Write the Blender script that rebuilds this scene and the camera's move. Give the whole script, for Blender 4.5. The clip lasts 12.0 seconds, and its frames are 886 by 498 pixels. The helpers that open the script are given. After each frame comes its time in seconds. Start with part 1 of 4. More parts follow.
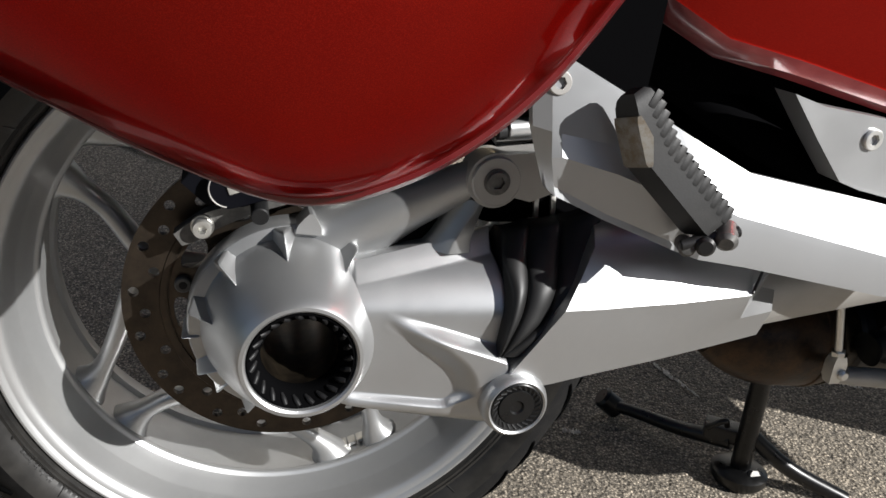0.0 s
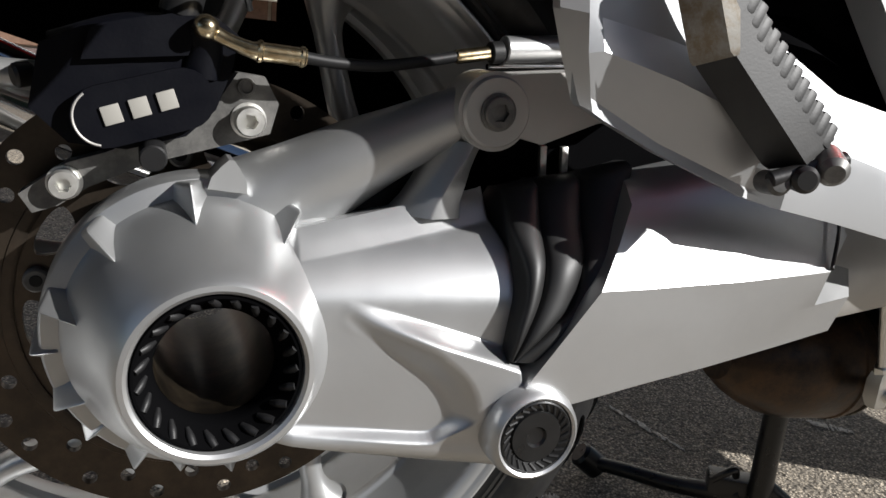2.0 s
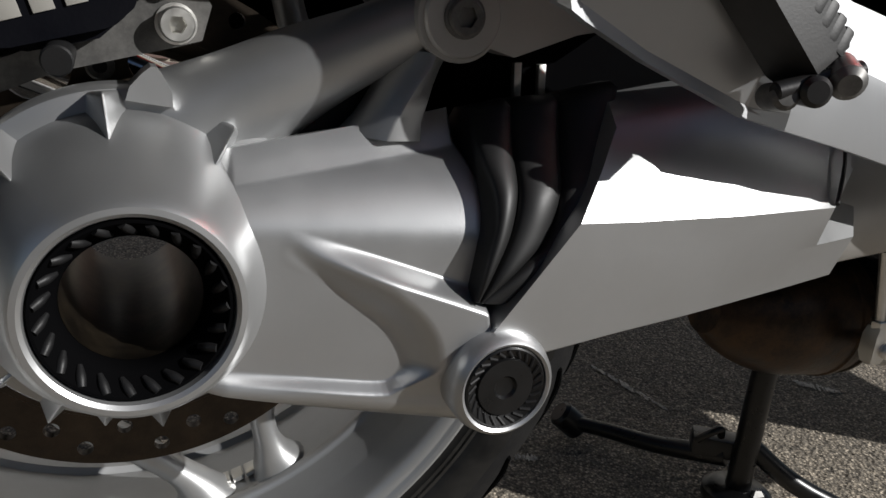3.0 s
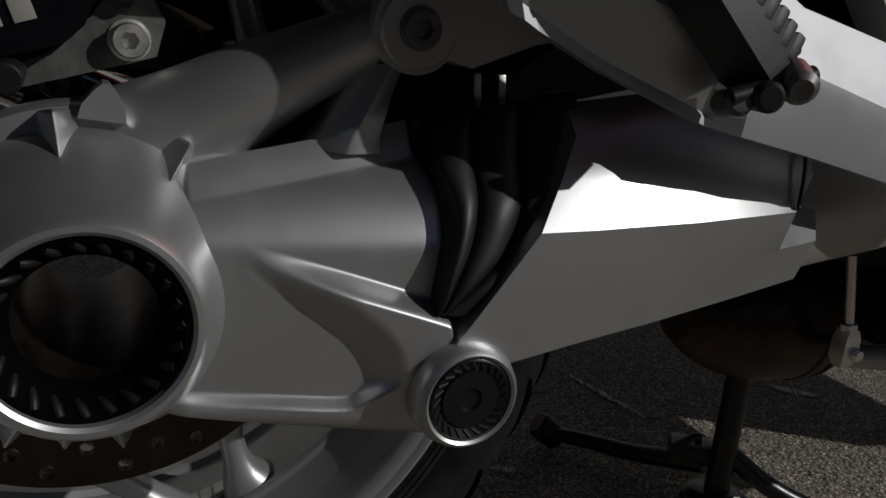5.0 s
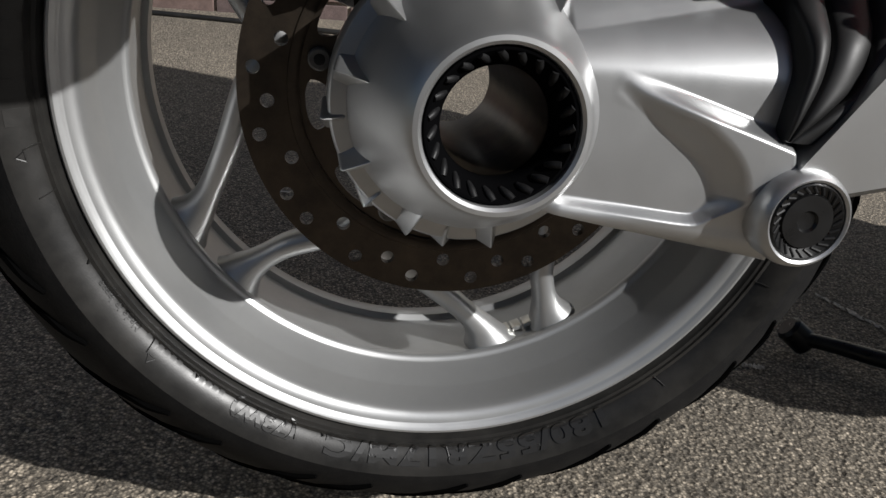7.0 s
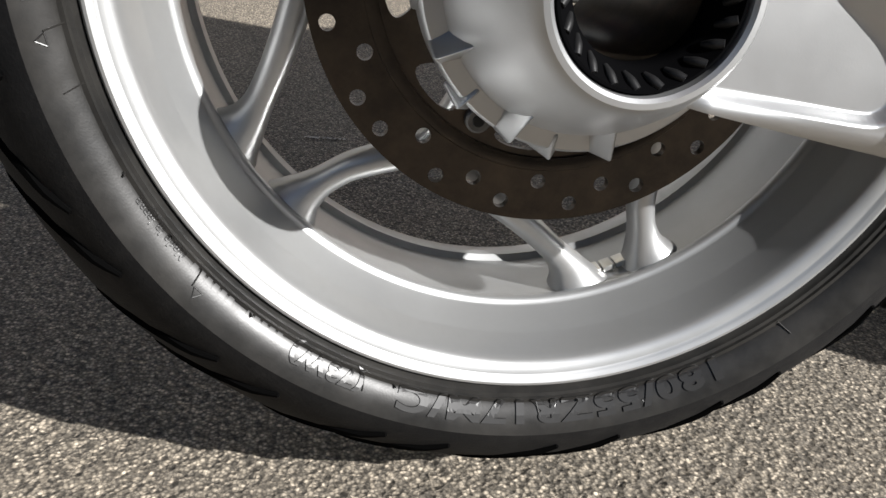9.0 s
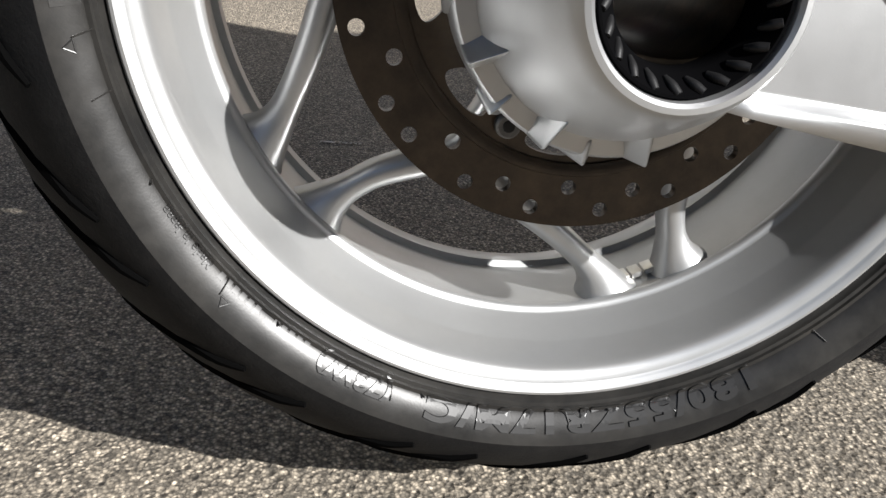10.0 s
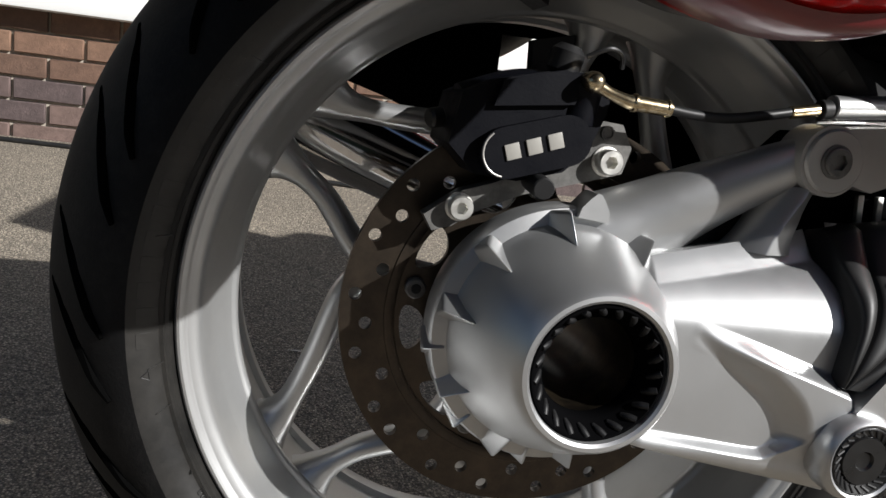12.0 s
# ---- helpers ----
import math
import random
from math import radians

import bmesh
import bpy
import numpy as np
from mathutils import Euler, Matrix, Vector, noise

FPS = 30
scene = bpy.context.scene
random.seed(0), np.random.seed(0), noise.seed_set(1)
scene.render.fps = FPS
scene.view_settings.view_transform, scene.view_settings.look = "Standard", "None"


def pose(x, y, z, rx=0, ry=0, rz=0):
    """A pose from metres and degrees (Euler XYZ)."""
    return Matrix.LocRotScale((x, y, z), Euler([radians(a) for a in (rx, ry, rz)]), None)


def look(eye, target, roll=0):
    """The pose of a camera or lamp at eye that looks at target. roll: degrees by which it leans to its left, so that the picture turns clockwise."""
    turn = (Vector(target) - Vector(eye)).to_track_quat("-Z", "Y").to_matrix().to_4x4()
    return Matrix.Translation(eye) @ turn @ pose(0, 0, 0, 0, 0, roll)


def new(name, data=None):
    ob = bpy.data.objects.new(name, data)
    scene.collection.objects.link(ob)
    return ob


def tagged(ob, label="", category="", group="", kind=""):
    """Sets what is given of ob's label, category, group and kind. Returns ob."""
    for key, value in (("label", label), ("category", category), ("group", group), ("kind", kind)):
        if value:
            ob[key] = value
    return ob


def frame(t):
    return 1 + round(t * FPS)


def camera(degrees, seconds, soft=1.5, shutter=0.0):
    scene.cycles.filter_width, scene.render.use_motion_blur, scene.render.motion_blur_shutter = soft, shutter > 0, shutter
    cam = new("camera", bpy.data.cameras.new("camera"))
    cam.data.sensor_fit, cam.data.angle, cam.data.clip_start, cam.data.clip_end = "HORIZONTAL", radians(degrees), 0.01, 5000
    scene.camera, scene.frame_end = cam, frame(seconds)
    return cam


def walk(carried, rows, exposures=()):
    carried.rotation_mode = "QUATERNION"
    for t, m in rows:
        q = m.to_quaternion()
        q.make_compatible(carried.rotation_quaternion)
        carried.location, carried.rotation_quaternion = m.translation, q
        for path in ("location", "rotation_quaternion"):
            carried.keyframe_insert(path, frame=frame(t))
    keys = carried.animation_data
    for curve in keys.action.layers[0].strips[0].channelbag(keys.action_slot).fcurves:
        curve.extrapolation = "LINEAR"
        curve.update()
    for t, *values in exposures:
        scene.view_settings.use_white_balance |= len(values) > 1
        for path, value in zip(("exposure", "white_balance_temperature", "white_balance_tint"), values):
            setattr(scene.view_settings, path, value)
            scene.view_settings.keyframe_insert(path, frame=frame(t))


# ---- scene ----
cam = camera(58.7, 12.0)
PATH = [
    (0, (-0.05, -0.627, 0.621), (0.475, 1.168, -0.088), 5.7),
    (0.5, (-0.074, -0.582, 0.559), (0.487, 1.294, 0.15), 5.7),
    (1, (-0.086, -0.551, 0.547), (0.472, 1.349, 0.267), 5.3),
    (1.5, (-0.063, -0.509, 0.52), (0.608, 1.34, 0.154), 6.2),
    (2, (-0.038, -0.476, 0.49), (0.699, 1.321, 0.015), 5.7),
    (2.5, (-0.019, -0.455, 0.467), (0.741, 1.315, -0.07), 5.9),
    (3, (-0.007, -0.44, 0.461), (0.763, 1.321, -0.093), 6.3),
    (5, (0.003, -0.442, 0.461), (0.814, 1.311, -0.057), 5.4),
    (5.5, (-0.05, -0.454, 0.455), (0.529, 1.38, -0.096), 3.5),
    (6, (-0.078, -0.475, 0.447), (0.341, 1.396, -0.122), 4.3),
    (6.5, (-0.088, -0.488, 0.436), (0.25, 1.395, -0.146), 4.6),
    (7, (-0.095, -0.492, 0.411), (0.263, 1.352, -0.276), 4.6),
    (7.5, (-0.099, -0.489, 0.39), (0.234, 1.335, -0.359), 4.3),
    (9.5, (-0.134, -0.41, 0.354), (0.202, 1.406, -0.415), 4.8),
    (10, (-0.136, -0.412, 0.355), (0.175, 1.411, -0.408), 4.3),
    (10.5, (-0.136, -0.413, 0.357), (0.161, 1.412, -0.406), 4.4),
    (11, (-0.157, -0.417, 0.378), (0.222, 1.437, -0.268), 6.3),
    (11.5, (-0.175, -0.434, 0.409), (0.277, 1.468, -0.014), 6.4),
    (12, (-0.177, -0.505, 0.469), (0.246, 1.417, 0.111), 7.0),
]
EXPOSURES = [(0.0, 0.57), (0.5, 0.7), (1.0, 0.95), (1.5, 1.0), (2.0, 0.7), (2.5, 0.3), (3.0, -0.08), (5.0, -1.5), (5.5, -0.5), (6.0, 0.4), (6.5, 0.15), (7.0, -0.1), (7.5, -0.22), (9.5, 1.0), (10.5, 1.0), (11.0, 0.88), (11.5, 0.58), (12.0, 0.48)]
walk(cam, [(t, look(eye, target, roll)) for t, eye, target, roll in PATH], EXPOSURES)

# ---- world and sun ----
SUN = Vector((0.6527, -0.5897, 0.4756)).normalized()
world = bpy.data.worlds.new("world")
scene.world = world
world.use_nodes = True
wn = world.node_tree.nodes
sky = wn.new("ShaderNodeTexSky")
sky.sky_type, sky.sun_disc = "NISHITA", False
sky.sun_elevation = math.asin(SUN.z)
sky.sun_rotation = math.atan2(SUN.x, SUN.y)
sky.ozone_density = 2.5
wn["Background"].inputs["Strength"].default_value = 0.040
world.node_tree.links.new(sky.outputs[0], wn["Background"].inputs["Color"])
sun_data = bpy.data.lights.new("sun", "SUN")
sun_data.energy, sun_data.angle, sun_data.color = 5.0, radians(0.55), (1.0, 0.985, 0.968)
sun = new("sun", sun_data)
sun.matrix_world = look(SUN * 20, (0, 0, 0))

AZ = 0.3374        # height of the rear axle
WY = 0.036         # middle plane of the wheel


# ---- materials ----
class Mat:
    """A node material with a few short cuts."""

    def __init__(self, name, color, rough=0.5, metal=0.0, **more):
        self.m = bpy.data.materials.new(name)
        self.m.use_nodes = True
        self.n, self.l = self.m.node_tree.nodes, self.m.node_tree.links
        self.b = self.n["Principled BSDF"]
        self.set("Base Color", (*color, 1))
        self.set("Roughness", rough)
        self.set("Metallic", metal)
        for key, value in more.items():
            self.set(key.replace("_", " "), value)
        self.co = self.n.new("ShaderNodeTexCoord").outputs["Object"]

    def set(self, key, value):
        self.b.inputs[key].default_value = value

    def noise(self, scale, detail=4.0, rough=0.55, co=None):
        t = self.n.new("ShaderNodeTexNoise")
        t.inputs["Scale"].default_value, t.inputs["Detail"].default_value, t.inputs["Roughness"].default_value = scale, detail, rough
        self.l.new(co or self.co, t.inputs["Vector"])
        return t.outputs["Fac"]

    def voronoi(self, scale, out="Distance", feature="F1", co=None):
        t = self.n.new("ShaderNodeTexVoronoi")
        t.feature = feature
        t.inputs["Scale"].default_value = scale
        self.l.new(co or self.co, t.inputs["Vector"])
        return t.outputs[out]

    def ramp(self, fac, *stops):
        t = self.n.new("ShaderNodeValToRGB")
        e = t.color_ramp.elements
        while len(e) < len(stops):
            e.new(0.5)
        for el, (pos, col) in zip(e, stops):
            el.position = pos
            el.color = (*col, 1) if isinstance(col, tuple) else (col, col, col, 1)
        self.l.new(fac, t.inputs["Fac"])
        return t.outputs["Color"]

    def mix(self, fac, a, b, how="MIX"):
        t = self.n.new("ShaderNodeMix")
        t.data_type, t.blend_type = "RGBA", how
        for key, value in ((0, fac), (6, a), (7, b)):
            if isinstance(value, (int, float)):
                t.inputs[key].default_value = value
            elif isinstance(value, tuple):
                t.inputs[key].default_value = (*value, 1)
            else:
                self.l.new(value, t.inputs[key])
        return t.outputs[2]

    def to(self, out, key):
        self.l.new(out, self.b.inputs[key])
        return self

    def bump(self, height, strength=0.2, distance=0.002, under=None):
        t = self.n.new("ShaderNodeBump")
        t.inputs["Strength"].default_value, t.inputs["Distance"].default_value = strength, distance
        self.l.new(height, t.inputs["Height"])
        if under:
            self.l.new(under, t.inputs["Normal"])
        self.l.new(t.outputs[0], self.b.inputs["Normal"])
        return t.outputs[0]

    def random(self):
        return self.n.new("ShaderNodeObjectInfo").outputs["Random"]


def silver_paint(name, base, rough, metal, dirt):
    m = Mat(name, base, rough, metal, Coat_Weight=0.2, Coat_Roughness=0.18)
    fine, wide = m.noise(900, 2), m.noise(14, 5, 0.65)
    tone = m.mix(m.ramp(wide, (0.35, 0.0), (0.75, 1.0)), base, tuple(c * dirt for c in base))
    m.to(tone, "Base Color")
    m.to(m.ramp(wide, (0.3, rough - 0.05), (0.8, rough + 0.1)), "Roughness")
    m.bump(fine, 0.06, 0.0003)
    return m.m


SILVER = silver_paint("silver_paint", (0.50, 0.505, 0.507), 0.40, 0.84, 0.93)
RIM_SILVER = silver_paint("rim_silver_paint", (0.50, 0.505, 0.505), 0.38, 0.74, 0.88)
FRAME_SILVER = silver_paint("frame_silver_paint", (0.49, 0.50, 0.51), 0.38, 0.66, 0.94)
SATIN = silver_paint("satin_aluminium", (0.47, 0.455, 0.43), 0.45, 0.45, 0.88)

mm = Mat("red_paint", (0.36, 0.006, 0.005), 0.29, 0.94, Coat_Weight=0.2, Coat_Roughness=0.03, Specular_IOR_Level=0.1)
flake = mm.noise(2200, 1)
mm.to(mm.mix(mm.ramp(flake, (0.4, 0.0), (0.75, 1.0)), (0.36, 0.010, 0.006), (0.56, 0.021, 0.010)), "Base Color")
mm.to(mm.ramp(mm.noise(9, 6, 0.7), (0.35, 0.03), (0.8, 0.08)), "Coat Roughness")
mm.set("Specular Tint", (0.45, 0.04, 0.03, 1))
RED = mm.m
mm = Mat("dark_red_plastic", (0.16, 0.012, 0.014), 0.35, 0.1, Coat_Weight=0.6, Coat_Roughness=0.12)
mm.to(mm.mix(mm.ramp(mm.noise(40, 5), (0.4, 0.0), (0.7, 1.0)), (0.15, 0.010, 0.012), (0.20, 0.03, 0.03)), "Base Color")
DARK_RED = mm.m

mm = Mat("black_plastic", (0.010, 0.010, 0.0105), 0.5, 0.0, Specular_IOR_Level=0.3)
mm.to(mm.ramp(mm.noise(30, 6, 0.7), (0.35, 0.42), (0.75, 0.62)), "Roughness")
mm.bump(mm.noise(1400, 2), 0.12, 0.0004)
BLACK = mm.m
mm = Mat("black_rubber", (0.016, 0.016, 0.016), 0.55)
mm.to(mm.mix(mm.ramp(mm.noise(25, 6, 0.7), (0.45, 0.0), (0.8, 1.0)), (0.008, 0.008, 0.008), (0.026, 0.0245, 0.0225)), "Base Color")
mm.bump(mm.noise(700, 3), 0.15, 0.0005)
RUBBER = mm.m
mm = Mat("tyre_rubber", (0.022, 0.021, 0.020), 0.5, 0.0, Specular_IOR_Level=0.42)
dust = mm.ramp(mm.noise(22, 8, 0.75), (0.38, 0.0), (0.78, 1.0))
mm.to(mm.mix(dust, (0.010, 0.0098, 0.0095), (0.034, 0.032, 0.029)), "Base Color")
mm.to(mm.ramp(mm.noise(60, 5), (0.3, 0.30), (0.7, 0.42)), "Roughness")
mm.bump(mm.noise(900, 3), 0.07, 0.0005)
TYRE = mm.m
MOULDED = Mat("moulded_rubber", (0.014, 0.0135, 0.013), 0.36).m
mm = Mat("tread_rubber", (0.018, 0.018, 0.018), 0.75, 0.0, Specular_IOR_Level=0.2)
mm.to(mm.mix(mm.ramp(mm.noise(50, 8, 0.8), (0.45, 0.0), (0.75, 1.0)), (0.006, 0.006, 0.0065), (0.016, 0.0155, 0.015)), "Base Color")
mm.bump(mm.noise(500, 4), 0.3, 0.0008)
TREAD = mm.m
# near-black without gloss: the shade inside the tread grooves, put into the colour
GROOVE = Mat("groove_shade_black", (0.003, 0.003, 0.003), 0.9, 0.0, Specular_IOR_Level=0.0).m
mm = Mat("brake_disc_steel", (0.10, 0.075, 0.058), 0.36, 0.85)
mm.to(mm.mix(mm.ramp(mm.noise(35, 6, 0.7), (0.35, 0.0), (0.7, 1.0)), (0.050, 0.041, 0.033), (0.095, 0.074, 0.055)), "Base Color")
mm.bump(mm.noise(500, 2), 0.1, 0.0003)
DISC = mm.m
mm = Mat("dark_metal", (0.035, 0.034, 0.034), 0.4, 0.6)
mm.bump(mm.noise(200, 5), 0.2, 0.0006)
DARK_METAL = mm.m
mm = Mat("caliper_coating", (0.0022, 0.0025, 0.0045), 0.5, 0.0, Specular_IOR_Level=0.12)
mm.to(mm.ramp(mm.noise(50, 5), (0.3, 0.42), (0.7, 0.6)), "Roughness")
mm.bump(mm.noise(600, 3), 0.15, 0.0005)
CALIPER = mm.m
mm = Mat("bright_zinc", (0.80, 0.79, 0.75), 0.34, 0.9)
mm.to(mm.ramp(mm.noise(150, 5), (0.3, 0.28), (0.75, 0.5)), "Roughness")
ZINC = mm.m
CHROME = Mat("chrome", (0.72, 0.71, 0.70), 0.09, 1.0).m
mm = Mat("brass", (0.62, 0.48, 0.26), 0.25, 1.0)
mm.to(mm.mix(mm.ramp(mm.noise(300, 4), (0.4, 0.0), (0.7, 1.0)), (0.66, 0.56, 0.38), (0.35, 0.25, 0.13)), "Base Color")
BRASS = mm.m
mm = Mat("rusty_steel", (0.10, 0.06, 0.035), 0.5, 0.6)
rust = mm.ramp(mm.noise(28, 8, 0.75), (0.35, 0.0), (0.65, 1.0))
mm.to(mm.mix(rust, (0.020, 0.016, 0.013), (0.095, 0.053, 0.025)), "Base Color")
mm.to(mm.ramp(rust, (0.0, 0.35), (1.0, 0.55)), "Roughness")
mm.bump(mm.noise(160, 6), 0.3, 0.001)
RUST = mm.m
GLASS = Mat("window_glass", (0.02, 0.025, 0.03), 0.04).m
mm = Mat("cast_grey", (0.15, 0.147, 0.14), 0.48, 0.5)
mm.to(mm.mix(mm.ramp(mm.noise(60, 6, 0.7), (0.4, 0.0), (0.7, 1.0)), (0.10, 0.098, 0.094), (0.20, 0.195, 0.185)), "Base Color")
CAST = mm.m
LETTER = Mat("pale_lettering", (0.30, 0.29, 0.265), 0.45).m
WHITE = Mat("white_paint", (0.78, 0.78, 0.76), 0.45).m
mm = Mat("worn_bare_metal", (0.26, 0.245, 0.215), 0.5, 0.55)
mm.to(mm.mix(mm.ramp(mm.noise(90, 6, 0.75), (0.42, 0.0), (0.62, 1.0)), (0.27, 0.26, 0.235), (0.19, 0.145, 0.095)), "Base Color")
mm.bump(mm.noise(300, 4), 0.2, 0.0006)
BARE = mm.m
TAN = Mat("tan_pad", (0.42, 0.36, 0.25), 0.6).m

mm = Mat("asphalt", (0.07, 0.07, 0.07), 0.85)
cell = mm.voronoi(340, "Color")
grain = mm.n.new("ShaderNodeSeparateColor")
mm.l.new(cell, grain.inputs[0])
stone = mm.ramp(grain.outputs[0], (0.0, (0.105, 0.097, 0.086)), (0.4, (0.185, 0.170, 0.148)), (0.75, (0.29, 0.264, 0.226)), (1.0, (0.50, 0.455, 0.39)))
gap = mm.ramp(mm.voronoi(340), (0.22, 1.0), (0.62, 0.38))
tone = mm.mix(1.0, stone, gap, "MULTIPLY")
patch = mm.ramp(mm.noise(2.2, 6, 0.65), (0.3, (1.20, 1.14, 1.05)), (0.7, (1.75, 1.64, 1.48)))
mm.to(mm.mix(1.0, tone, patch, "MULTIPLY"), "Base Color")
under = mm.bump(mm.voronoi(190), 0.7, 0.003)
mm.bump(mm.noise(420, 4), 0.35, 0.001, under)
ASPHALT = mm.m

mm = Mat("brick", (0.15, 0.075, 0.055), 0.85)
mm.to(mm.mix(1.0, mm.ramp(mm.random(), (0.0, (0.110, 0.066, 0.047)), (0.5, (0.165, 0.095, 0.064)), (1.0, (0.220, 0.132, 0.085))),
             mm.ramp(mm.noise(30, 8, 0.75), (0.3, 0.65), (0.7, 1.3)), "MULTIPLY"), "Base Color")
mm.bump(mm.noise(120, 8, 0.7), 0.6, 0.003)
BRICK = mm.m
mm = Mat("purple_brick", (0.13, 0.09, 0.085), 0.8)
mm.to(mm.mix(1.0, mm.ramp(mm.random(), (0.0, (0.085, 0.062, 0.060)), (0.5, (0.120, 0.084, 0.076)), (1.0, (0.165, 0.110, 0.092))),
             mm.ramp(mm.noise(30, 8, 0.75), (0.3, 0.65), (0.7, 1.3)), "MULTIPLY"), "Base Color")
mm.bump(mm.noise(120, 8, 0.7), 0.6, 0.003)
PURPLE_BRICK = mm.m
mm = Mat("glossy_black_plastic", (0.009, 0.009, 0.0095), 0.34)
mm.to(mm.ramp(mm.noise(80, 5), (0.3, 0.28), (0.75, 0.45)), "Roughness")
GLOSS = mm.m
# black plastic, and fillers that must stay as dark as deep shade in sun
DEEP = Mat("deep_black_plastic_and_shade", (0.003, 0.003, 0.0033), 0.7, 0.0, Specular_IOR_Level=0.0).m
mm = Mat("bellows_rubber", (0.008, 0.008, 0.008), 0.45)
mm.to(mm.ramp(mm.noise(40, 5), (0.3, 0.46), (0.75, 0.6)), "Roughness")
BELLOWS = mm.m
mm = Mat("greasy_bronze", (0.10, 0.075, 0.05), 0.32, 0.8)
mm.to(mm.mix(mm.ramp(mm.noise(60, 6, 0.7), (0.4, 0.0), (0.7, 1.0)), (0.022, 0.018, 0.014), (0.075, 0.058, 0.038)), "Base Color")
BRONZE = mm.m
mm = Mat("mortar", (0.36, 0.32, 0.26), 0.9)
mm.to(mm.mix(mm.noise(35, 8, 0.7), (0.30, 0.27, 0.22), (0.50, 0.45, 0.37)), "Base Color")
mm.bump(mm.noise(250, 5), 0.5, 0.002)
MORTAR = mm.m
# mottled cream that stands in for sunlight on the shaded asphalt
mm = Mat("sun_streak_cream", (0.55, 0.50, 0.43), 0.9)
mm.to(mm.mix(mm.ramp(mm.noise(160, 6, 0.7), (0.40, 0.0), (0.6, 1.0)), (0.30, 0.28, 0.25), (0.80, 0.75, 0.66)), "Base Color")
SUN_STREAK = mm.m
mm = Mat("black_stand_paint", (0.004, 0.004, 0.0042), 0.3)
mm.to(mm.ramp(mm.noise(70, 5), (0.3, 0.24), (0.75, 0.45)), "Roughness")
STAND_PAINT = mm.m


# ---- mesh helpers ----
def mesh_of(bm, name, material, sharp=38):
    bmesh.ops.recalc_face_normals(bm, faces=bm.faces)
    me = bpy.data.meshes.new(name)
    for f in bm.faces:
        f.smooth = True
    bm.to_mesh(me)
    bm.free()
    me.set_sharp_from_angle(angle=radians(sharp))
    me.materials.append(material)
    return me


def part(name, bm, material, parent, label="", sharp=38):
    """Links a bmesh as one mesh object under a thing or a part."""
    ob = new(name, mesh_of(bm, name, material, sharp))
    ob.parent = parent
    if label:
        tagged(ob, label)
    return ob


def skin(rings, closed=True, caps=(True, True), bm=None):
    """A surface through rings of equally many points."""
    bm = bm or bmesh.new()
    rows = [[bm.verts.new(p) for p in ring] for ring in rings]
    n = len(rows[0])
    for a, b in zip(rows, rows[1:]):
        for i in range(n if closed else n - 1):
            bm.faces.new((a[i], a[(i + 1) % n], b[(i + 1) % n], b[i]))
    if closed:
        for cap, row in zip(caps, (rows[0], rows[-1])):
            if cap:
                bm.faces.new(row)
    return bm


def lathe(profile, cx=0.0, cz=AZ, seg=96, loop=False, bm=None):
    """A profile of (radius, y) turned about an axle along y."""
    bm = bm or bmesh.new()
    rows = []
    for r, y in profile:
        rows.append([bm.verts.new((cx + r * math.cos(a), y, cz + r * math.sin(a))) for a in (2 * math.pi * k / seg for k in range(seg))])
    pairs = list(zip(rows, rows[1:])) + ([(rows[-1], rows[0])] if loop else [])
    for a, b in pairs:
        for i in range(seg):
            bm.faces.new((a[i], a[(i + 1) % seg], b[(i + 1) % seg], b[i]))
    if not loop:
        for row, (r, y) in ((rows[0], profile[0]), (rows[-1], profile[-1])):
            if r < 0.0005 or True:
                bm.faces.new(row)
    return bm


def smooth_path(points, steps=8):
    """A Catmull-Rom curve through tuples of any length."""
    pts = [np.array(p, float) for p in points]
    pts = [2 * pts[0] - pts[1]] + pts + [2 * pts[-1] - pts[-2]]
    out = []
    for a, b, c, d in zip(pts, pts[1:], pts[2:], pts[3:]):
        for k in range(steps):
            t = k / steps
            out.append(0.5 * (2 * b + (c - a) * t + (2 * a - 5 * b + 4 * c - d) * t * t + (3 * b - a - 3 * c + d) * t ** 3))
    out.append(pts[-2])
    return out


def tube(points, seg=20, steps=6, flat=1.0, up=(0, 1, 0), bm=None):
    """A tube along points of (x, y, z, radius); flat: its width along up against the other way."""
    path = smooth_path(points, steps) if steps > 1 else [np.array(p, float) for p in points]
    rings = []
    for i, p in enumerate(path):
        way = Vector(path[min(i + 1, len(path) - 1)][:3] - path[max(i - 1, 0)][:3]).normalized()
        u = Vector(up)
        u = (u - way * u.dot(way)).normalized()
        v = way.cross(u)
        rings.append([Vector(p[:3]) + u * (p[3] * flat * math.cos(a)) + v * (p[3] * math.sin(a)) for a in (2 * math.pi * k / seg for k in range(seg))])
    return skin(rings, bm=bm)


def bevelled(bm, width, segments=2, angle=25):
    edges = [e for e in bm.edges if len(e.link_faces) == 2 and e.calc_face_angle(0) > radians(angle)]
    bmesh.ops.recalc_face_normals(bm, faces=bm.faces)
    bmesh.ops.bevel(bm, geom=edges, offset=width, segments=segments, affect="EDGES", profile=0.6, clamp_overlap=True)
    return bm


def plate(outline, y0, y1, bevel=0.0015, segments=2):
    """An outline of (x, z) between two depths, with rounded edges."""
    bm = skin([[(x, y0, z) for x, z in outline], [(x, y1, z) for x, z in outline]])
    return bevelled(bm, bevel, segments) if bevel else bm


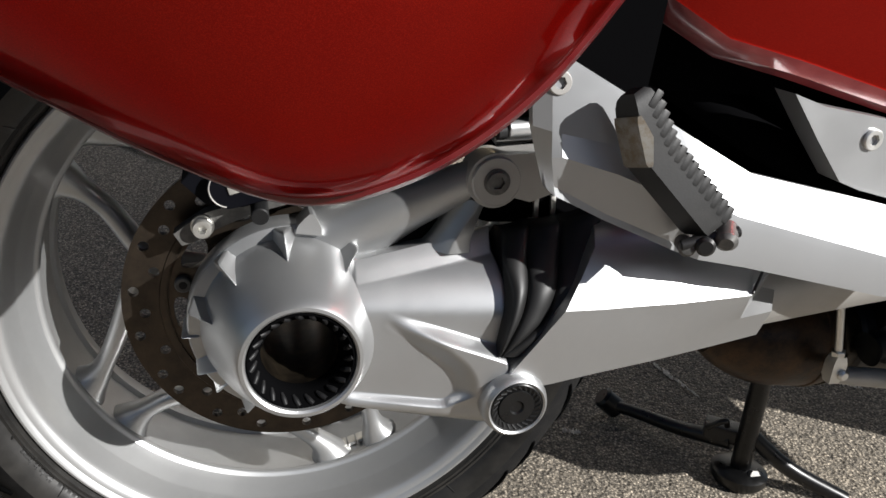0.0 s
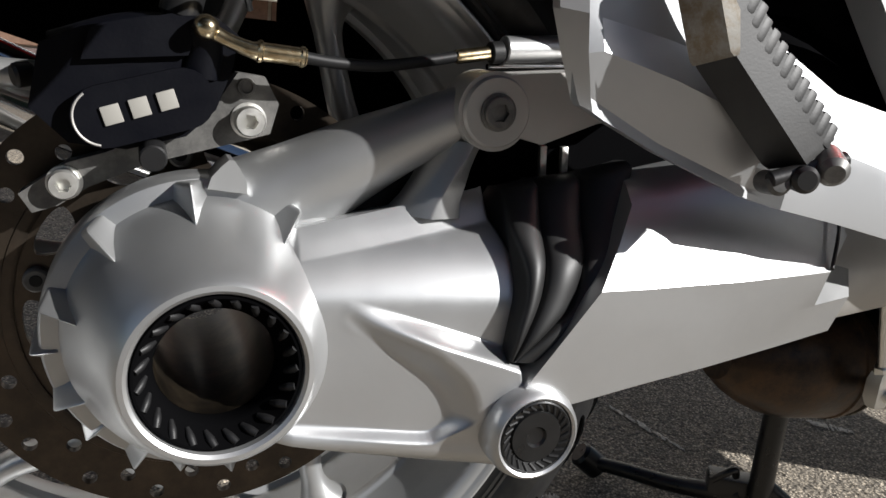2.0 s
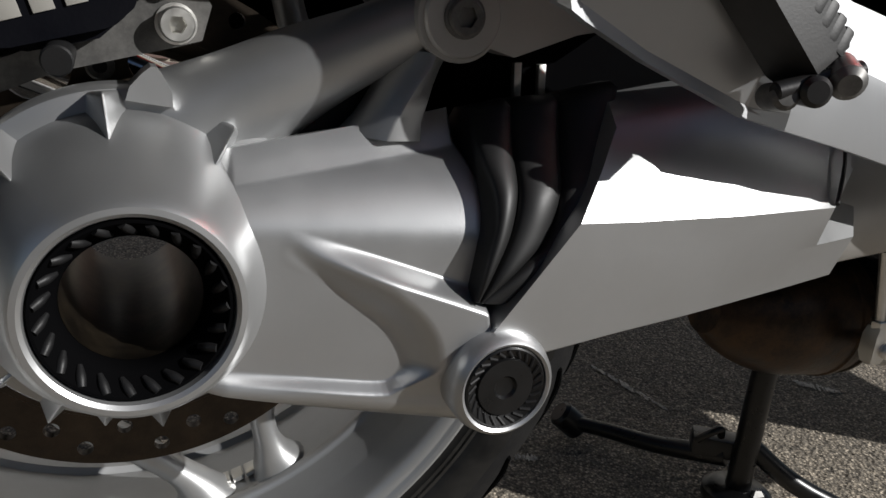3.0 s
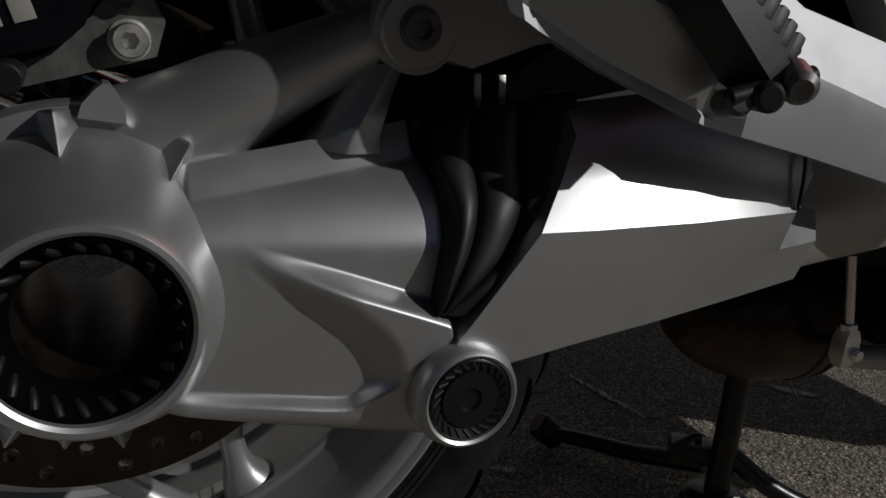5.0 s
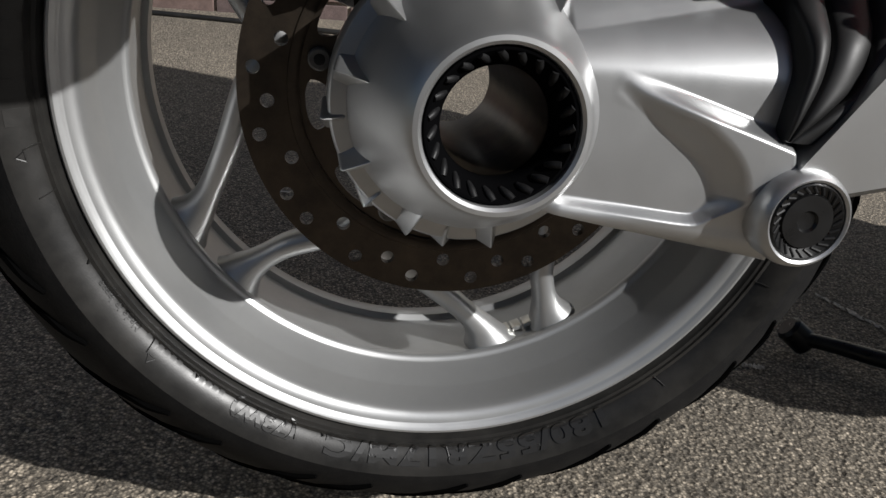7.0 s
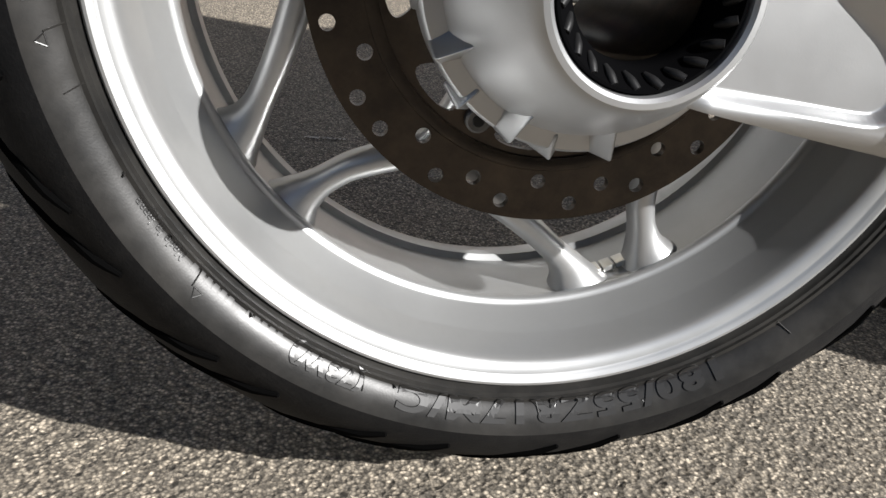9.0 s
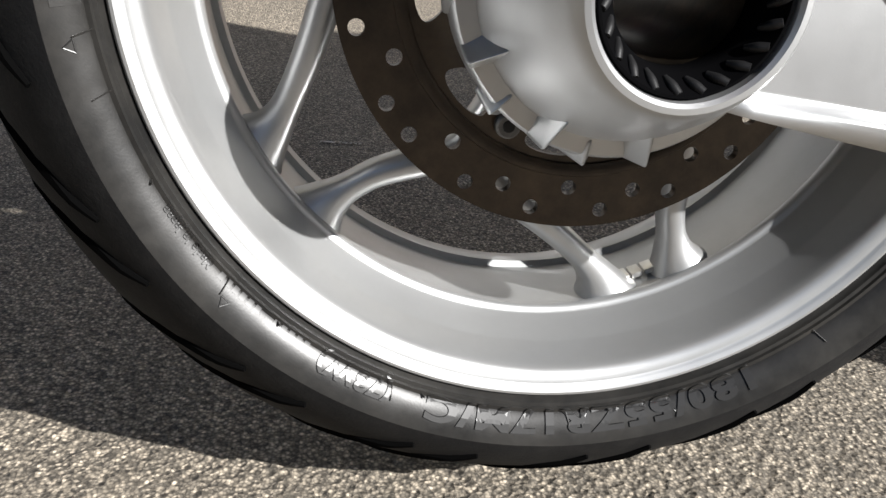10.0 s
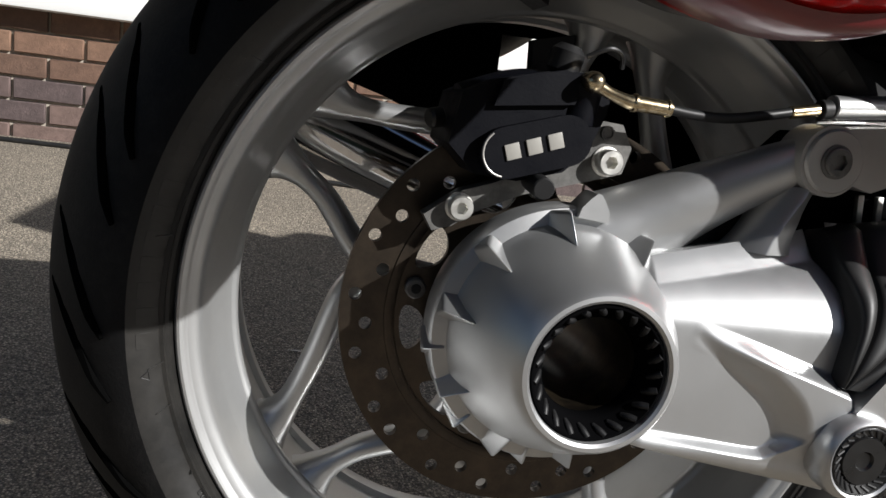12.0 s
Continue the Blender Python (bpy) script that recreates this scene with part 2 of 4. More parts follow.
def box(centre, size, turn=Matrix.Identity(3), bevel=0.001, segments=2):
    bm = bmesh.new()
    bmesh.ops.create_cube(bm, size=1.0)
    for v in bm.verts:
        v.co = Vector(centre) + turn @ Vector([c * s for c, s in zip(v.co, size)])
    return bevelled(bm, bevel, segments) if bevel else bm


def rod(a, b, radius, seg=20, bevel=0.0008, radius2=None):
    """A round bar from a to b with eased ends."""
    a, b = Vector(a), Vector(b)
    way = (b - a).normalized()
    u = way.orthogonal().normalized()
    v = way.cross(u)
    r2 = radius2 or radius
    e = min(bevel, radius * 0.5)
    rings = []
    for p, r in ((a, radius - e), (a + way * e, radius), (b - way * e, r2), (b, r2 - e)):
        rings.append([p + u * (r * math.cos(t)) + v * (r * math.sin(t)) for t in (2 * math.pi * k / seg for k in range(seg))])
    return skin(rings)


def polar(r, degrees, y):
    return Vector((r * math.cos(radians(degrees)), y, AZ + r * math.sin(radians(degrees))))


def socket_bolt(place, parent, radius, height, material, socket=0.5, label="bolt head with a hexagon socket"):
    """A cap screw with its axis along y, head towards -y, with a sunk six-sided socket and a washer."""
    x, y, z = place
    r = radius
    prof = [(0.0006, y + 0.002), (r * 1.18, y + 0.002), (r * 1.18, y - 0.0012), (r * 1.0, y - 0.0014), (r, y - height * 0.85), (r * 0.9, y - height)]
    head = lathe(prof + [(r * socket, y - height)], x, z, 24)
    bmesh.ops.delete(head, geom=[f for f in head.faces if len(f.verts) > 4 and f.calc_center_median().y < y - height * 0.9], context="FACES")
    ring = [v for v in head.verts if abs(v.co.y - (y - height)) < 1e-6 and math.hypot(v.co.x - x, v.co.z - z) < r * socket * 1.01]
    for v in ring:
        a = math.atan2(v.co.z - z, v.co.x - x)
        k = math.cos(math.pi / 6) / math.cos((a % (math.pi / 3)) - math.pi / 6)
        v.co.x, v.co.z = x + r * socket * k * math.cos(a), z + r * socket * k * math.sin(a)
    ring.sort(key=lambda v: math.atan2(v.co.z - z, v.co.x - x))
    low = [head.verts.new((v.co.x, y - height * 0.35, v.co.z)) for v in ring]
    for i in range(len(ring)):
        j = (i + 1) % len(ring)
        head.faces.new((ring[i], ring[j], low[j], low[i]))
    head.faces.new(low)
    return part("bolt", head, material, parent, label, 30)


# ---- ground ----
def ground_rise(y):
    """The drive is level under the machine and rises towards the house."""
    t = np.clip((y - 0.5) / 1.9, 0, None)
    return 0.195 * np.where(t < 1, t ** 1.4, 1 + (t - 1) * 0.1)


def build_ground():
    fine_x, fine_y = np.arange(-0.75, 0.95, 0.0036), np.arange(-0.22, 0.75, 0.0036)
    xs = np.concatenate([[-600, -150, -40, -12, -5, -2.5, -1.5, -1.0], fine_x, [1.1, 1.5, 2.5, 5, 12, 40, 150, 600]])
    ys = np.concatenate([[-600, -150, -40, -12, -5, -2, -1, -0.6, -0.35], fine_y, np.arange(0.8, 2.6, 0.1), [3, 5, 12, 40, 150, 600]])
    gx, gy = np.meshgrid(xs, ys)
    rng = np.random.default_rng(4)
    pitch = 0.0060
    height = np.zeros_like(gx)
    best = np.full(gx.shape, 9.0)
    ci, cj = np.floor(gx / pitch).astype(int), np.floor(gy / pitch).astype(int)
    table = rng.random((257, 257, 3))
    for di in (-1, 0, 1):
        for dj in (-1, 0, 1):
            r = table[(ci + di) % 257, (cj + dj) % 257]
            d = np.hypot(gx - (ci + di + r[..., 0]) * pitch, gy - (cj + dj + r[..., 1]) * pitch) / pitch
            closer = d < best
            best = np.where(closer, d, best)
            height = np.where(closer, r[..., 2] * 0.0016 + 0.0016 * (1 - np.clip(d, 0, 1) ** 2), height)
    near = (gx > -0.75) & (gx < 0.95) & (gy > -0.22) & (gy < 0.75)
    gz = ground_rise(gy) + np.where(near, height - 0.0022, 0)
    verts = np.stack([gx, gy, gz], -1).reshape(-1, 3)
    nx, ny = len(xs), len(ys)
    idx = np.arange(nx * ny).reshape(ny, nx)
    faces = np.stack([idx[:-1, :-1], idx[:-1, 1:], idx[1:, 1:], idx[1:, :-1]], -1).reshape(-1, 4)
    me = bpy.data.meshes.new("ground")
    me.from_pydata(verts.tolist(), [], faces.tolist())
    me.materials.append(ASPHALT)
    me.shade_smooth()
    tagged(new("ground", me), "worn grey asphalt drive with pale chippings", "ground", kind="structure")


build_ground()
# made-up dark slab out of view, added to weaken light bounced off the ground
mm = Mat("low_bounce_asphalt", (0.045, 0.045, 0.047), 0.85)
mm.to(mm.mix(mm.noise(160, 6, 0.7), (0.028, 0.028, 0.030), (0.075, 0.074, 0.073)), "Base Color")
mm.bump(mm.noise(300, 5), 0.4, 0.002)
road = new("road", mesh_of(box((0, -4.90, 0.0), (80.0, 6.6, 0.010), bevel=0), "road", mm.m))
tagged(road, "unseen dark asphalt slab, added to cut ground bounce", "road", kind="structure")


# unseen made-up hedge that closes the place behind the viewer and darkens reflections
def hedge():
    rng = np.random.default_rng(11)
    nx, nz = 160, 22
    bm = bmesh.new()
    rows = []
    for j in range(nz + 1):
        z = 3.6 * j / nz
        rows.append([bm.verts.new((-45 + 90 * i / nx + rng.uniform(-0.1, 0.1), -9.2 + 0.25 * (z / 3.6) ** 3 + rng.uniform(-0.14, 0.14), z + (rng.uniform(-0.25, 0.25) if j == nz else 0))) for i in range(nx + 1)])
    rows.append([bm.verts.new((-45 + 90 * i / nx, -10.8, 3.3)) for i in range(nx + 1)])
    rows.append([bm.verts.new((-45 + 90 * i / nx, -10.9, 0.0)) for i in range(nx + 1)])
    for a, b in zip(rows, rows[1:]):
        for i in range(nx):
            bm.faces.new((a[i], a[i + 1], b[i + 1], b[i]))
    return bm


mm = Mat("backdrop_leaves", (0.05, 0.07, 0.035), 0.7)
mm.to(mm.mix(mm.ramp(mm.noise(9, 8, 0.75), (0.35, 0.0), (0.65, 1.0)), (0.022, 0.032, 0.016), (0.085, 0.105, 0.052)), "Base Color")
mm.bump(mm.noise(14, 8, 0.8), 1.0, 0.05)
tagged(new("backdrop", mesh_of(hedge(), "backdrop", mm.m)), "unseen dark green hedge, added to darken the reflections", "hedge", kind="structure")

# ---- motorcycle ----
bike = tagged(new("motorcycle"), "red and silver touring motorcycle parked on its centre stand", "motorcycle")

# wheel: turned to where the rim spokes stand
PAIRS = [-69.6 + 72 * k for k in range(5)]
rim_profile = [(0.2305, -0.0320), (0.2303, -0.0358), (0.2296, -0.0386), (0.2283, -0.0402), (0.2268, -0.0404), (0.2252, -0.0396), (0.2236, -0.0385), (0.2228, -0.0376), (0.2222, -0.0374), (0.2204, -0.0368), (0.2184, -0.0357), (0.2166, -0.0344), (0.2152, -0.0324), (0.2140, -0.0288), (0.2130, -0.0250), (0.2098, -0.0118), (0.2090, -0.0098), (0.2040, 0.0006), (0.2008, 0.0076), (0.2000, 0.0088), (0.1986, 0.0096),
               (0.1973, 0.0106), (0.1965, 0.0122), (0.1964, 0.0146), (0.1974, 0.0170), (0.1998, 0.0184),
               (0.1997, 0.0220), (0.2000, 0.0400), (0.2010, 0.0640), (0.2030, 0.0800), (0.2030, 0.0830), (0.1992, 0.0860), (0.1990, 0.0990), (0.2040, 0.1100),
               (0.2235, 0.1125), (0.2300, 0.1080), (0.2305, 0.1040), (0.2180, 0.1000), (0.2110, 0.0600), (0.2110, 0.0280), (0.2190, -0.0100), (0.2265, -0.0280)]
wheel = part("rear_wheel", lathe(rim_profile, seg=180, loop=True), RIM_SILVER, bike, "silver painted cast alloy wheel rim", 30)

side = [(0.2235, -0.0290), (0.2290, -0.0345), (0.2325, -0.0420), (0.2345, -0.0425), (0.2352, -0.0440), (0.2375, -0.0440), (0.2385, -0.0452), (0.2430, -0.0484), (0.2490, -0.0516), (0.2545, -0.0530)]
tread = [(0.2545, -0.0530), (0.2590, -0.0513), (0.2650, -0.0478), (0.2740, -0.0415), (0.2845, -0.0318), (0.2950, -0.0180), (0.3040, -0.0035), (0.3105, 0.0115), (0.3145, 0.0245), (0.3158, 0.0360)]
mirror = lambda prof: [(r, 2 * WY - y) for r, y in reversed(prof)]
tyre_prof = side + tread[1:] + mirror(tread)[1:] + mirror(side)[1:]
tyre = part("tyre", lathe(tyre_prof + [(0.2200, 2 * WY + 0.02), (0.2180, -0.02)], seg=200, loop=True), TYRE, wheel, "black road tyre with worn sidewall", 25)
tyre.data.materials.append(TREAD)
for face in tyre.data.polygons:
    c = face.center
    face.material_index = 1 if math.hypot(c.x, c.z - AZ) > 0.2560 or c.y > WY else 0


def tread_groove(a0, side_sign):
    """A slanting rain groove: a near-black rib strip laid into the tread, its colour standing in for the groove's
    shade.
    """
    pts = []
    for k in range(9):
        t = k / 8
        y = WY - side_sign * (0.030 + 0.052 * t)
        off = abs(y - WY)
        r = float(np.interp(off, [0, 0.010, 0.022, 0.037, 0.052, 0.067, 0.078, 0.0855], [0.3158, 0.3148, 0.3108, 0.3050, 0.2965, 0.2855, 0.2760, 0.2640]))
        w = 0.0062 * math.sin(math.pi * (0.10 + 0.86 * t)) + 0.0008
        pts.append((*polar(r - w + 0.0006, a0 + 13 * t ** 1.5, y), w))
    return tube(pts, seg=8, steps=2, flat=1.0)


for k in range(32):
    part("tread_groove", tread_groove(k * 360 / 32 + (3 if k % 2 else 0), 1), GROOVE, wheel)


SPOKE_LINES = {
    -1: ((0.050, -48.0), (0.090, -47.0), (0.110, -44.5), (0.124, -38.0), (0.134, -29.5), (0.145, -21.8), (0.158, -15.8), (0.172, -11.4), (0.183, -9.0), (0.192, -7.8), (0.203, -7.0)),
    1: ((0.050, 24.5), (0.090, 24.0), (0.110, 22.8), (0.124, 20.0), (0.134, 16.8), (0.145, 13.4), (0.158, 10.5), (0.172, 9.0), (0.183, 8.3), (0.192, 8.0), (0.203, 8.0)),
}


def spoke(centre, sign):
    """One arm of a pair: near its twin at the rim, swinging over to the next pair's arm at the hub."""
    rows = []
    line = [polar(r, centre + a, 0.0) for r, a in smooth_path(SPOKE_LINES[sign], 3)]
    for k, c in enumerate(line):
        way = (line[min(k + 1, len(line) - 1)] - line[max(k - 1, 0)]).normalized()
        r = math.hypot(c.x, c.z - AZ)
        t = (r - 0.046) / 0.153
        flare = max(0.0, (r - 0.170) / 0.030)
        w = 0.0122 - 0.0040 * min(t / 0.75, 1) + 0.0115 * flare ** 2.0
        d = 0.0135 - 0.0025 * t + 0.0080 * flare ** 2
        c = Vector((c.x, 0.020 + 0.012 * t, c.z))
        across = Vector((-way.z, 0, way.x))
        ring = []
        for k in range(20):
            p = 2 * math.pi * k / 20
            cx, sy = math.cos(p), math.sin(p)
            ring.append(c + across * (w * math.copysign(abs(cx) ** 0.85, cx)) + Vector((0, d * math.copysign(abs(sy) ** 0.85, sy), 0)))
        rows.append(ring)
    return skin(rows)


for c in PAIRS:
    for sign in (-1, 1):
        part("spoke", spoke(c, sign), RIM_SILVER, wheel)
part("hub", lathe([(0.030, -0.010), (0.056, -0.008), (0.060, 0.0), (0.060, 0.045), (0.054, 0.060), (0.046, 0.066), (0.042, 0.060), (0.036, 0.032), (0.030, 0.030)], loop=True, seg=64), RIM_SILVER, wheel)

# balance weights clipped on the rim between two spokes
for a in (PAIRS[0] - 2.6, PAIRS[0], PAIRS[0] + 2.6):
    part("balance_weight", box(polar(0.1965, a, 0.036), (0.0075, 0.012, 0.0035), Matrix.Rotation(radians(-(a + 90)), 3, "Y"), 0.0008), ZINC, wheel)

# valve stem
va = 31.6
valve = part("valve_stem", rod(polar(0.197, va, 0.02), polar(0.174, va, 0.016), 0.0048, 16, radius2=0.0038), BLACK, wheel, "black rubber tyre valve with cap")
part("valve_cap", rod(polar(0.174, va, 0.016), polar(0.163, va, 0.0145), 0.0042, 14), DARK_METAL, valve)


# brake disc: a ring with drilled holes, cut as a flat strip of cells
def drilled_disc():
    n, y0, y1 = 39, -0.0190, -0.0135
    step, r_in, r_out = 360 / 39, 0.0975, 0.1325
    radii = (0.1235, 0.1100, 0.1235, 0.1155)
    bm = bmesh.new()
    m = 16
    tops = []
    for k in range(n):
        ca, cr = -137.5 + k * step, radii[k % 4]
        per, hole = [], []
        for i in range(m):
            t = 2 * math.pi * i / m
            u, v = math.cos(t), math.sin(t)
            s = max(abs(u), abs(v))
            qa, qr = ca + 0.5 * step * u / s, (r_in + r_out) / 2 + 0.5 * (r_out - r_in) * v / s
            per.append((qa, qr))
            ha = math.degrees(0.0042 * u / cr)
            hole.append((ca + ha, cr + 0.0042 * v))
        front = [[bm.verts.new(polar(r, a, y0)) for a, r in loop] for loop in (per, hole)]
        back = [[bm.verts.new(polar(r, a, y1)) for a, r in loop] for loop in (per, hole)]
        for i in range(m):
            j = (i + 1) % m
            bm.faces.new((front[0][i], front[0][j], front[1][j], front[1][i]))
            bm.faces.new((back[0][j], back[0][i], back[1][i], back[1][j]))
            bm.faces.new((front[1][i], front[1][j], back[1][j], back[1][i]))
            if abs(per[i][1] - per[j][1]) < 1e-9:
                bm.faces.new((front[0][j], front[0][i], back[0][i], back[0][j]))
    bmesh.ops.remove_doubles(bm, verts=bm.verts, dist=1e-5)
    return bm


disc = part("brake_disc", drilled_disc(), DISC, wheel, "drilled steel brake disc, brown and worn", 30)


def slotted_ring(n, start, r_in, r_out, y0, y1, half_r, half_s, mid):
    """A flat ring with n rounded slots."""
    bm, m, step = bmesh.new(), 24, 360 / n
    for k in range(n):
        ca, per, hole = start + k * step, [], []
        for i in range(m):
            t = 2 * math.pi * i / m
            u, v = math.cos(t), math.sin(t)
            s = max(abs(u), abs(v))
            per.append((ca + 0.5 * step * u / s, (r_in + r_out) / 2 + 0.5 * (r_out - r_in) * v / s))
            wide = half_s * (1.0 + 0.35 * v)
            hole.append((ca + math.degrees(wide * math.copysign(abs(u) ** 0.8, u) / mid), mid + half_r * math.copysign(abs(v) ** 0.8, v)))
        front = [[bm.verts.new(polar(r, a, y0)) for a, r in way] for way in (per, hole)]
        back = [[bm.verts.new(polar(r, a, y1)) for a, r in way] for way in (per, hole)]
        for i in range(m):
            j = (i + 1) % m
            bm.faces.new((front[0][i], front[0][j], front[1][j], front[1][i]))
            bm.faces.new((back[0][j], back[0][i], back[1][i], back[1][j]))
            bm.faces.new((front[1][i], front[1][j], back[1][j], back[1][i]))
            if abs(per[i][1] - per[j][1]) < 1e-9:
                bm.faces.new((front[0][j], front[0][i], back[0][i], back[0][j]))
    bmesh.ops.remove_doubles(bm, verts=bm.verts, dist=1e-5)
    return bm


part("disc_step", lathe([(0.1040, -0.0189), (0.1034, -0.0199), (0.0990, -0.0199), (0.0968, -0.0189), (0.0968, -0.0150), (0.1000, -0.0150)], loop=True, seg=120), DISC, wheel)
part("disc_carrier", slotted_ring(10, PAIRS[0] + 6, 0.0700, 0.0972, -0.0170, -0.0125, 0.0085, 0.0135, 0.0850), DISC, wheel, "dark slotted carrier of the brake disc")
for k in range(5):
    a = PAIRS[0] + 24 + 72 * k
    rivet = part("carrier_bolt", rod(polar(0.0865, a, -0.0125), polar(0.0865, a, -0.0230), 0.0068, 20, 0.0012), CAST, wheel, "dull steel carrier bolt")
    part("bolt_face", rod(polar(0.0865, a, -0.0228), polar(0.0865, a, -0.0236), 0.0034, 12, 0.0004), BLACK, rivet)
    part("carrier_arm", tube([(*polar(0.050, a - 8, 0.006), 0.011), (*polar(0.086, a, 0.000), 0.009)], steps=4), RIM_SILVER, wheel)


# raised lettering of the tyre's size, and plain blocks for the names and codes
def curved_text(word, a_start, a_end, r_base, height, name="lettering"):
    cu = bpy.data.curves.new(name, "FONT")
    cu.body, cu.size, cu.extrude, cu.offset = word, 1.0, 0.08, 0.042
    cu.space_character = 1.12
    ob = bpy.data.objects.new(name, cu)
    scene.collection.objects.link(ob)
    me = bpy.data.meshes.new_from_object(ob.evaluated_get(bpy.context.evaluated_depsgraph_get()))
    scene.collection.objects.unlink(ob)
    bpy.data.objects.remove(ob)
    fine = bmesh.new()
    fine.from_mesh(me)
    bmesh.ops.triangulate(fine, faces=fine.faces)
    for _ in range(3):
        bmesh.ops.subdivide_edges(fine, edges=[e for e in fine.edges if e.calc_length() > 0.16], cuts=1)
        bmesh.ops.triangulate(fine, faces=[f for f in fine.faces if len(f.verts) > 3])
    fine.to_mesh(me)
    fine.free()
    x0, x1 = min(v.co.x for v in me.vertices), max(v.co.x for v in me.vertices)
    for v in me.vertices:
        a = a_start + (a_end - a_start) * (v.co.x - x0) / (x1 - x0)
        r = r_base + v.co.y * height / 0.72
        v.co = polar(r, a, float(np.interp(r, [q for q, _ in side], [q for _, q in side])) - 0.0001 - v.co.z * 0.010)
    me.materials.append(MOULDED)
    made = new(name, me)
    made.parent = wheel
    return made


def side_bar(a0, a1, r0, r1, proud=0.0005):
    """A raised block on the sidewall, between two angles and two radii."""
    rows = []
    for k in range(5):
        a = a0 + (a1 - a0) * k / 4
        ring = []
        for r, up in ((r0, -0.001), (r0, proud), ((r0 + r1) / 2, proud), (r1, proud), (r1, -0.001)):
            ring.append(polar(r, a, float(np.interp(r, [q for q, _ in side], [q for _, q in side])) - up))
        rows.append(ring)
    return skin(rows)


curved_text("180/55ZR17M/C", -61.8, -108.6, 0.2362, 0.0112)
curved_text("(73W)", -113.6, -124.4, 0.2368, 0.0085)
curved_text("Made in Japan", -142.2, -151.0, 0.2362, 0.0042)
for a0, n in ((-126.2, 5), (-134.0, 6)):
    for k in range(n):
        part("raised_bar", side_bar(a0 - 1.2 * k, a0 - 1.2 * k - 0.8, 0.2366, 0.2398, 0.0002), MOULDED, wheel)
for a0, n, step in ((64.0, 11, 4.1), (186.0, 7, 3.5), (160.0, 5, 3.4), (114.0, 12, 2.3)):
    for k in range(n):
        part("raised_bar", side_bar(a0 - step * k, a0 - step * k - step * 0.62, 0.2380, 0.2490, 0.0003), TYRE, wheel)
for a in (-171.5, -165.0, -139.6, -113.9, -88.8, -51.5, -28.7, 170.0, 143.0):
    part("rim_mark", tube([(*polar(0.2360, a, -0.0441), 0.0004), (*polar(0.2440, a + 0.5, -0.0495), 0.0004)], seg=6, steps=1), TYRE, wheel)
for a in (-154.4, -131.4, -109.5, -83.0):
    part("vent_nib", rod(polar(0.2372, a, -0.0440), polar(0.2372, a + 0.4, -0.0468), 0.0006, 8, 0.0002), TYRE, wheel)
for a in (-170.1, -138.1, -72.9, -18.0, 120.0):
    for b0, b1, r0, r1 in ((-0.7, 0.0, 0.2440, 0.2482), (0.7, 0.0, 0.2440, 0.2482), (-0.7, 0.7, 0.2440, 0.2440)):
        part("wear_mark", tube([(*polar(r0, a + b0, float(np.interp(r0, [q for q, _ in side], [q for _, q in side]))), 0.0004), (*polar(r1, a + b1, float(np.interp(r1, [q for q, _ in side], [q for _, q in side]))), 0.0004)], seg=6, steps=1), MOULDED, wheel)

# final drive housing
dome = [(0.0300, -0.050), (0.0300, -0.1100), (0.0389, -0.1255), (0.0398, -0.1290), (0.0415, -0.1305), (0.0440, -0.1302), (0.0460, -0.1280), (0.0490, -0.1215), (0.0535, -0.1130), (0.0590, -0.1010),
        (0.0640, -0.0885), (0.0680, -0.0780), (0.0705, -0.0690), (0.0715, -0.0640), (0.0760, -0.0630), (0.0800, -0.0615), (0.0815, -0.0590), (0.0815, -0.0400), (0.0760, -0.0330), (0.0300, -0.0330)]
drive = part("final_drive_housing", lathe(dome, loop=True, seg=120), SILVER, bike, "cast silver final drive housing with ribbed bosses", 32)


def boss_tooth(a, tip, crown, half, deep):
    """A gabled boss: its rounded ridge leaves the dome at a point and runs out to a blunt end over the flange."""
    way, across = Vector((math.cos(radians(a)), 0, math.sin(radians(a)))), Vector((-math.sin(radians(a)), 0, math.cos(radians(a))))
    bm = bmesh.new()
    at = lambda r, s, y: bm.verts.new(Vector((0, y, AZ)) + way * r + across * s)
    p, q = at(tip[0], 0, tip[1]), at(crown[0], 0, crown[1])
    near = at(tip[0], -half, tip[1] + deep), at(tip[0], half, tip[1] + deep)
    foot = at(crown[0] - 0.0030, -half, crown[1] + deep), at(crown[0] - 0.0030, half, crown[1] + deep)
    for f in ((p, q, foot[0], near[0]), (p, near[1], foot[1], q), (q, foot[1], foot[0]), (p, near[0], near[1]), (near[0], foot[0], foot[1], near[1])):
        bm.faces.new(f)
    bmesh.ops.recalc_face_normals(bm, faces=bm.faces)
    return bevelled(bm, 0.0024, 4, 15)


for a in (57.5, 98, 135.5, 168):
    part("boss", boss_tooth(a, (0.0610, -0.0935), (0.0815, -0.0805), 0.0112, 0.030), SILVER, drive, sharp=40)
for a in (207, 244, 280):
    part("boss", boss_tooth(a, (0.0640, -0.0865), (0.0835, -0.0755), 0.0112, 0.030), SILVER, drive, sharp=40)
lug = [polar(r, 84 + d, 0.0) for r, d in ((0.0760, -7.5), (0.0820, -6.2), (0.0880, -3.0), (0.0915, -0.8), (0.0915, 0.8), (0.0880, 3.0), (0.0820, 6.2), (0.0760, 7.5))]
part("lifting_lug", plate([(p.x, p.z) for p in lug], -0.0690, -0.0480, 0.0022, 3), SILVER, drive)
for a in (188, 226, 262):
    part("flange_boss", boss_tooth(a, (0.0720, -0.0665), (0.0868, -0.0635), 0.0095, 0.020), SILVER, drive, sharp=40)

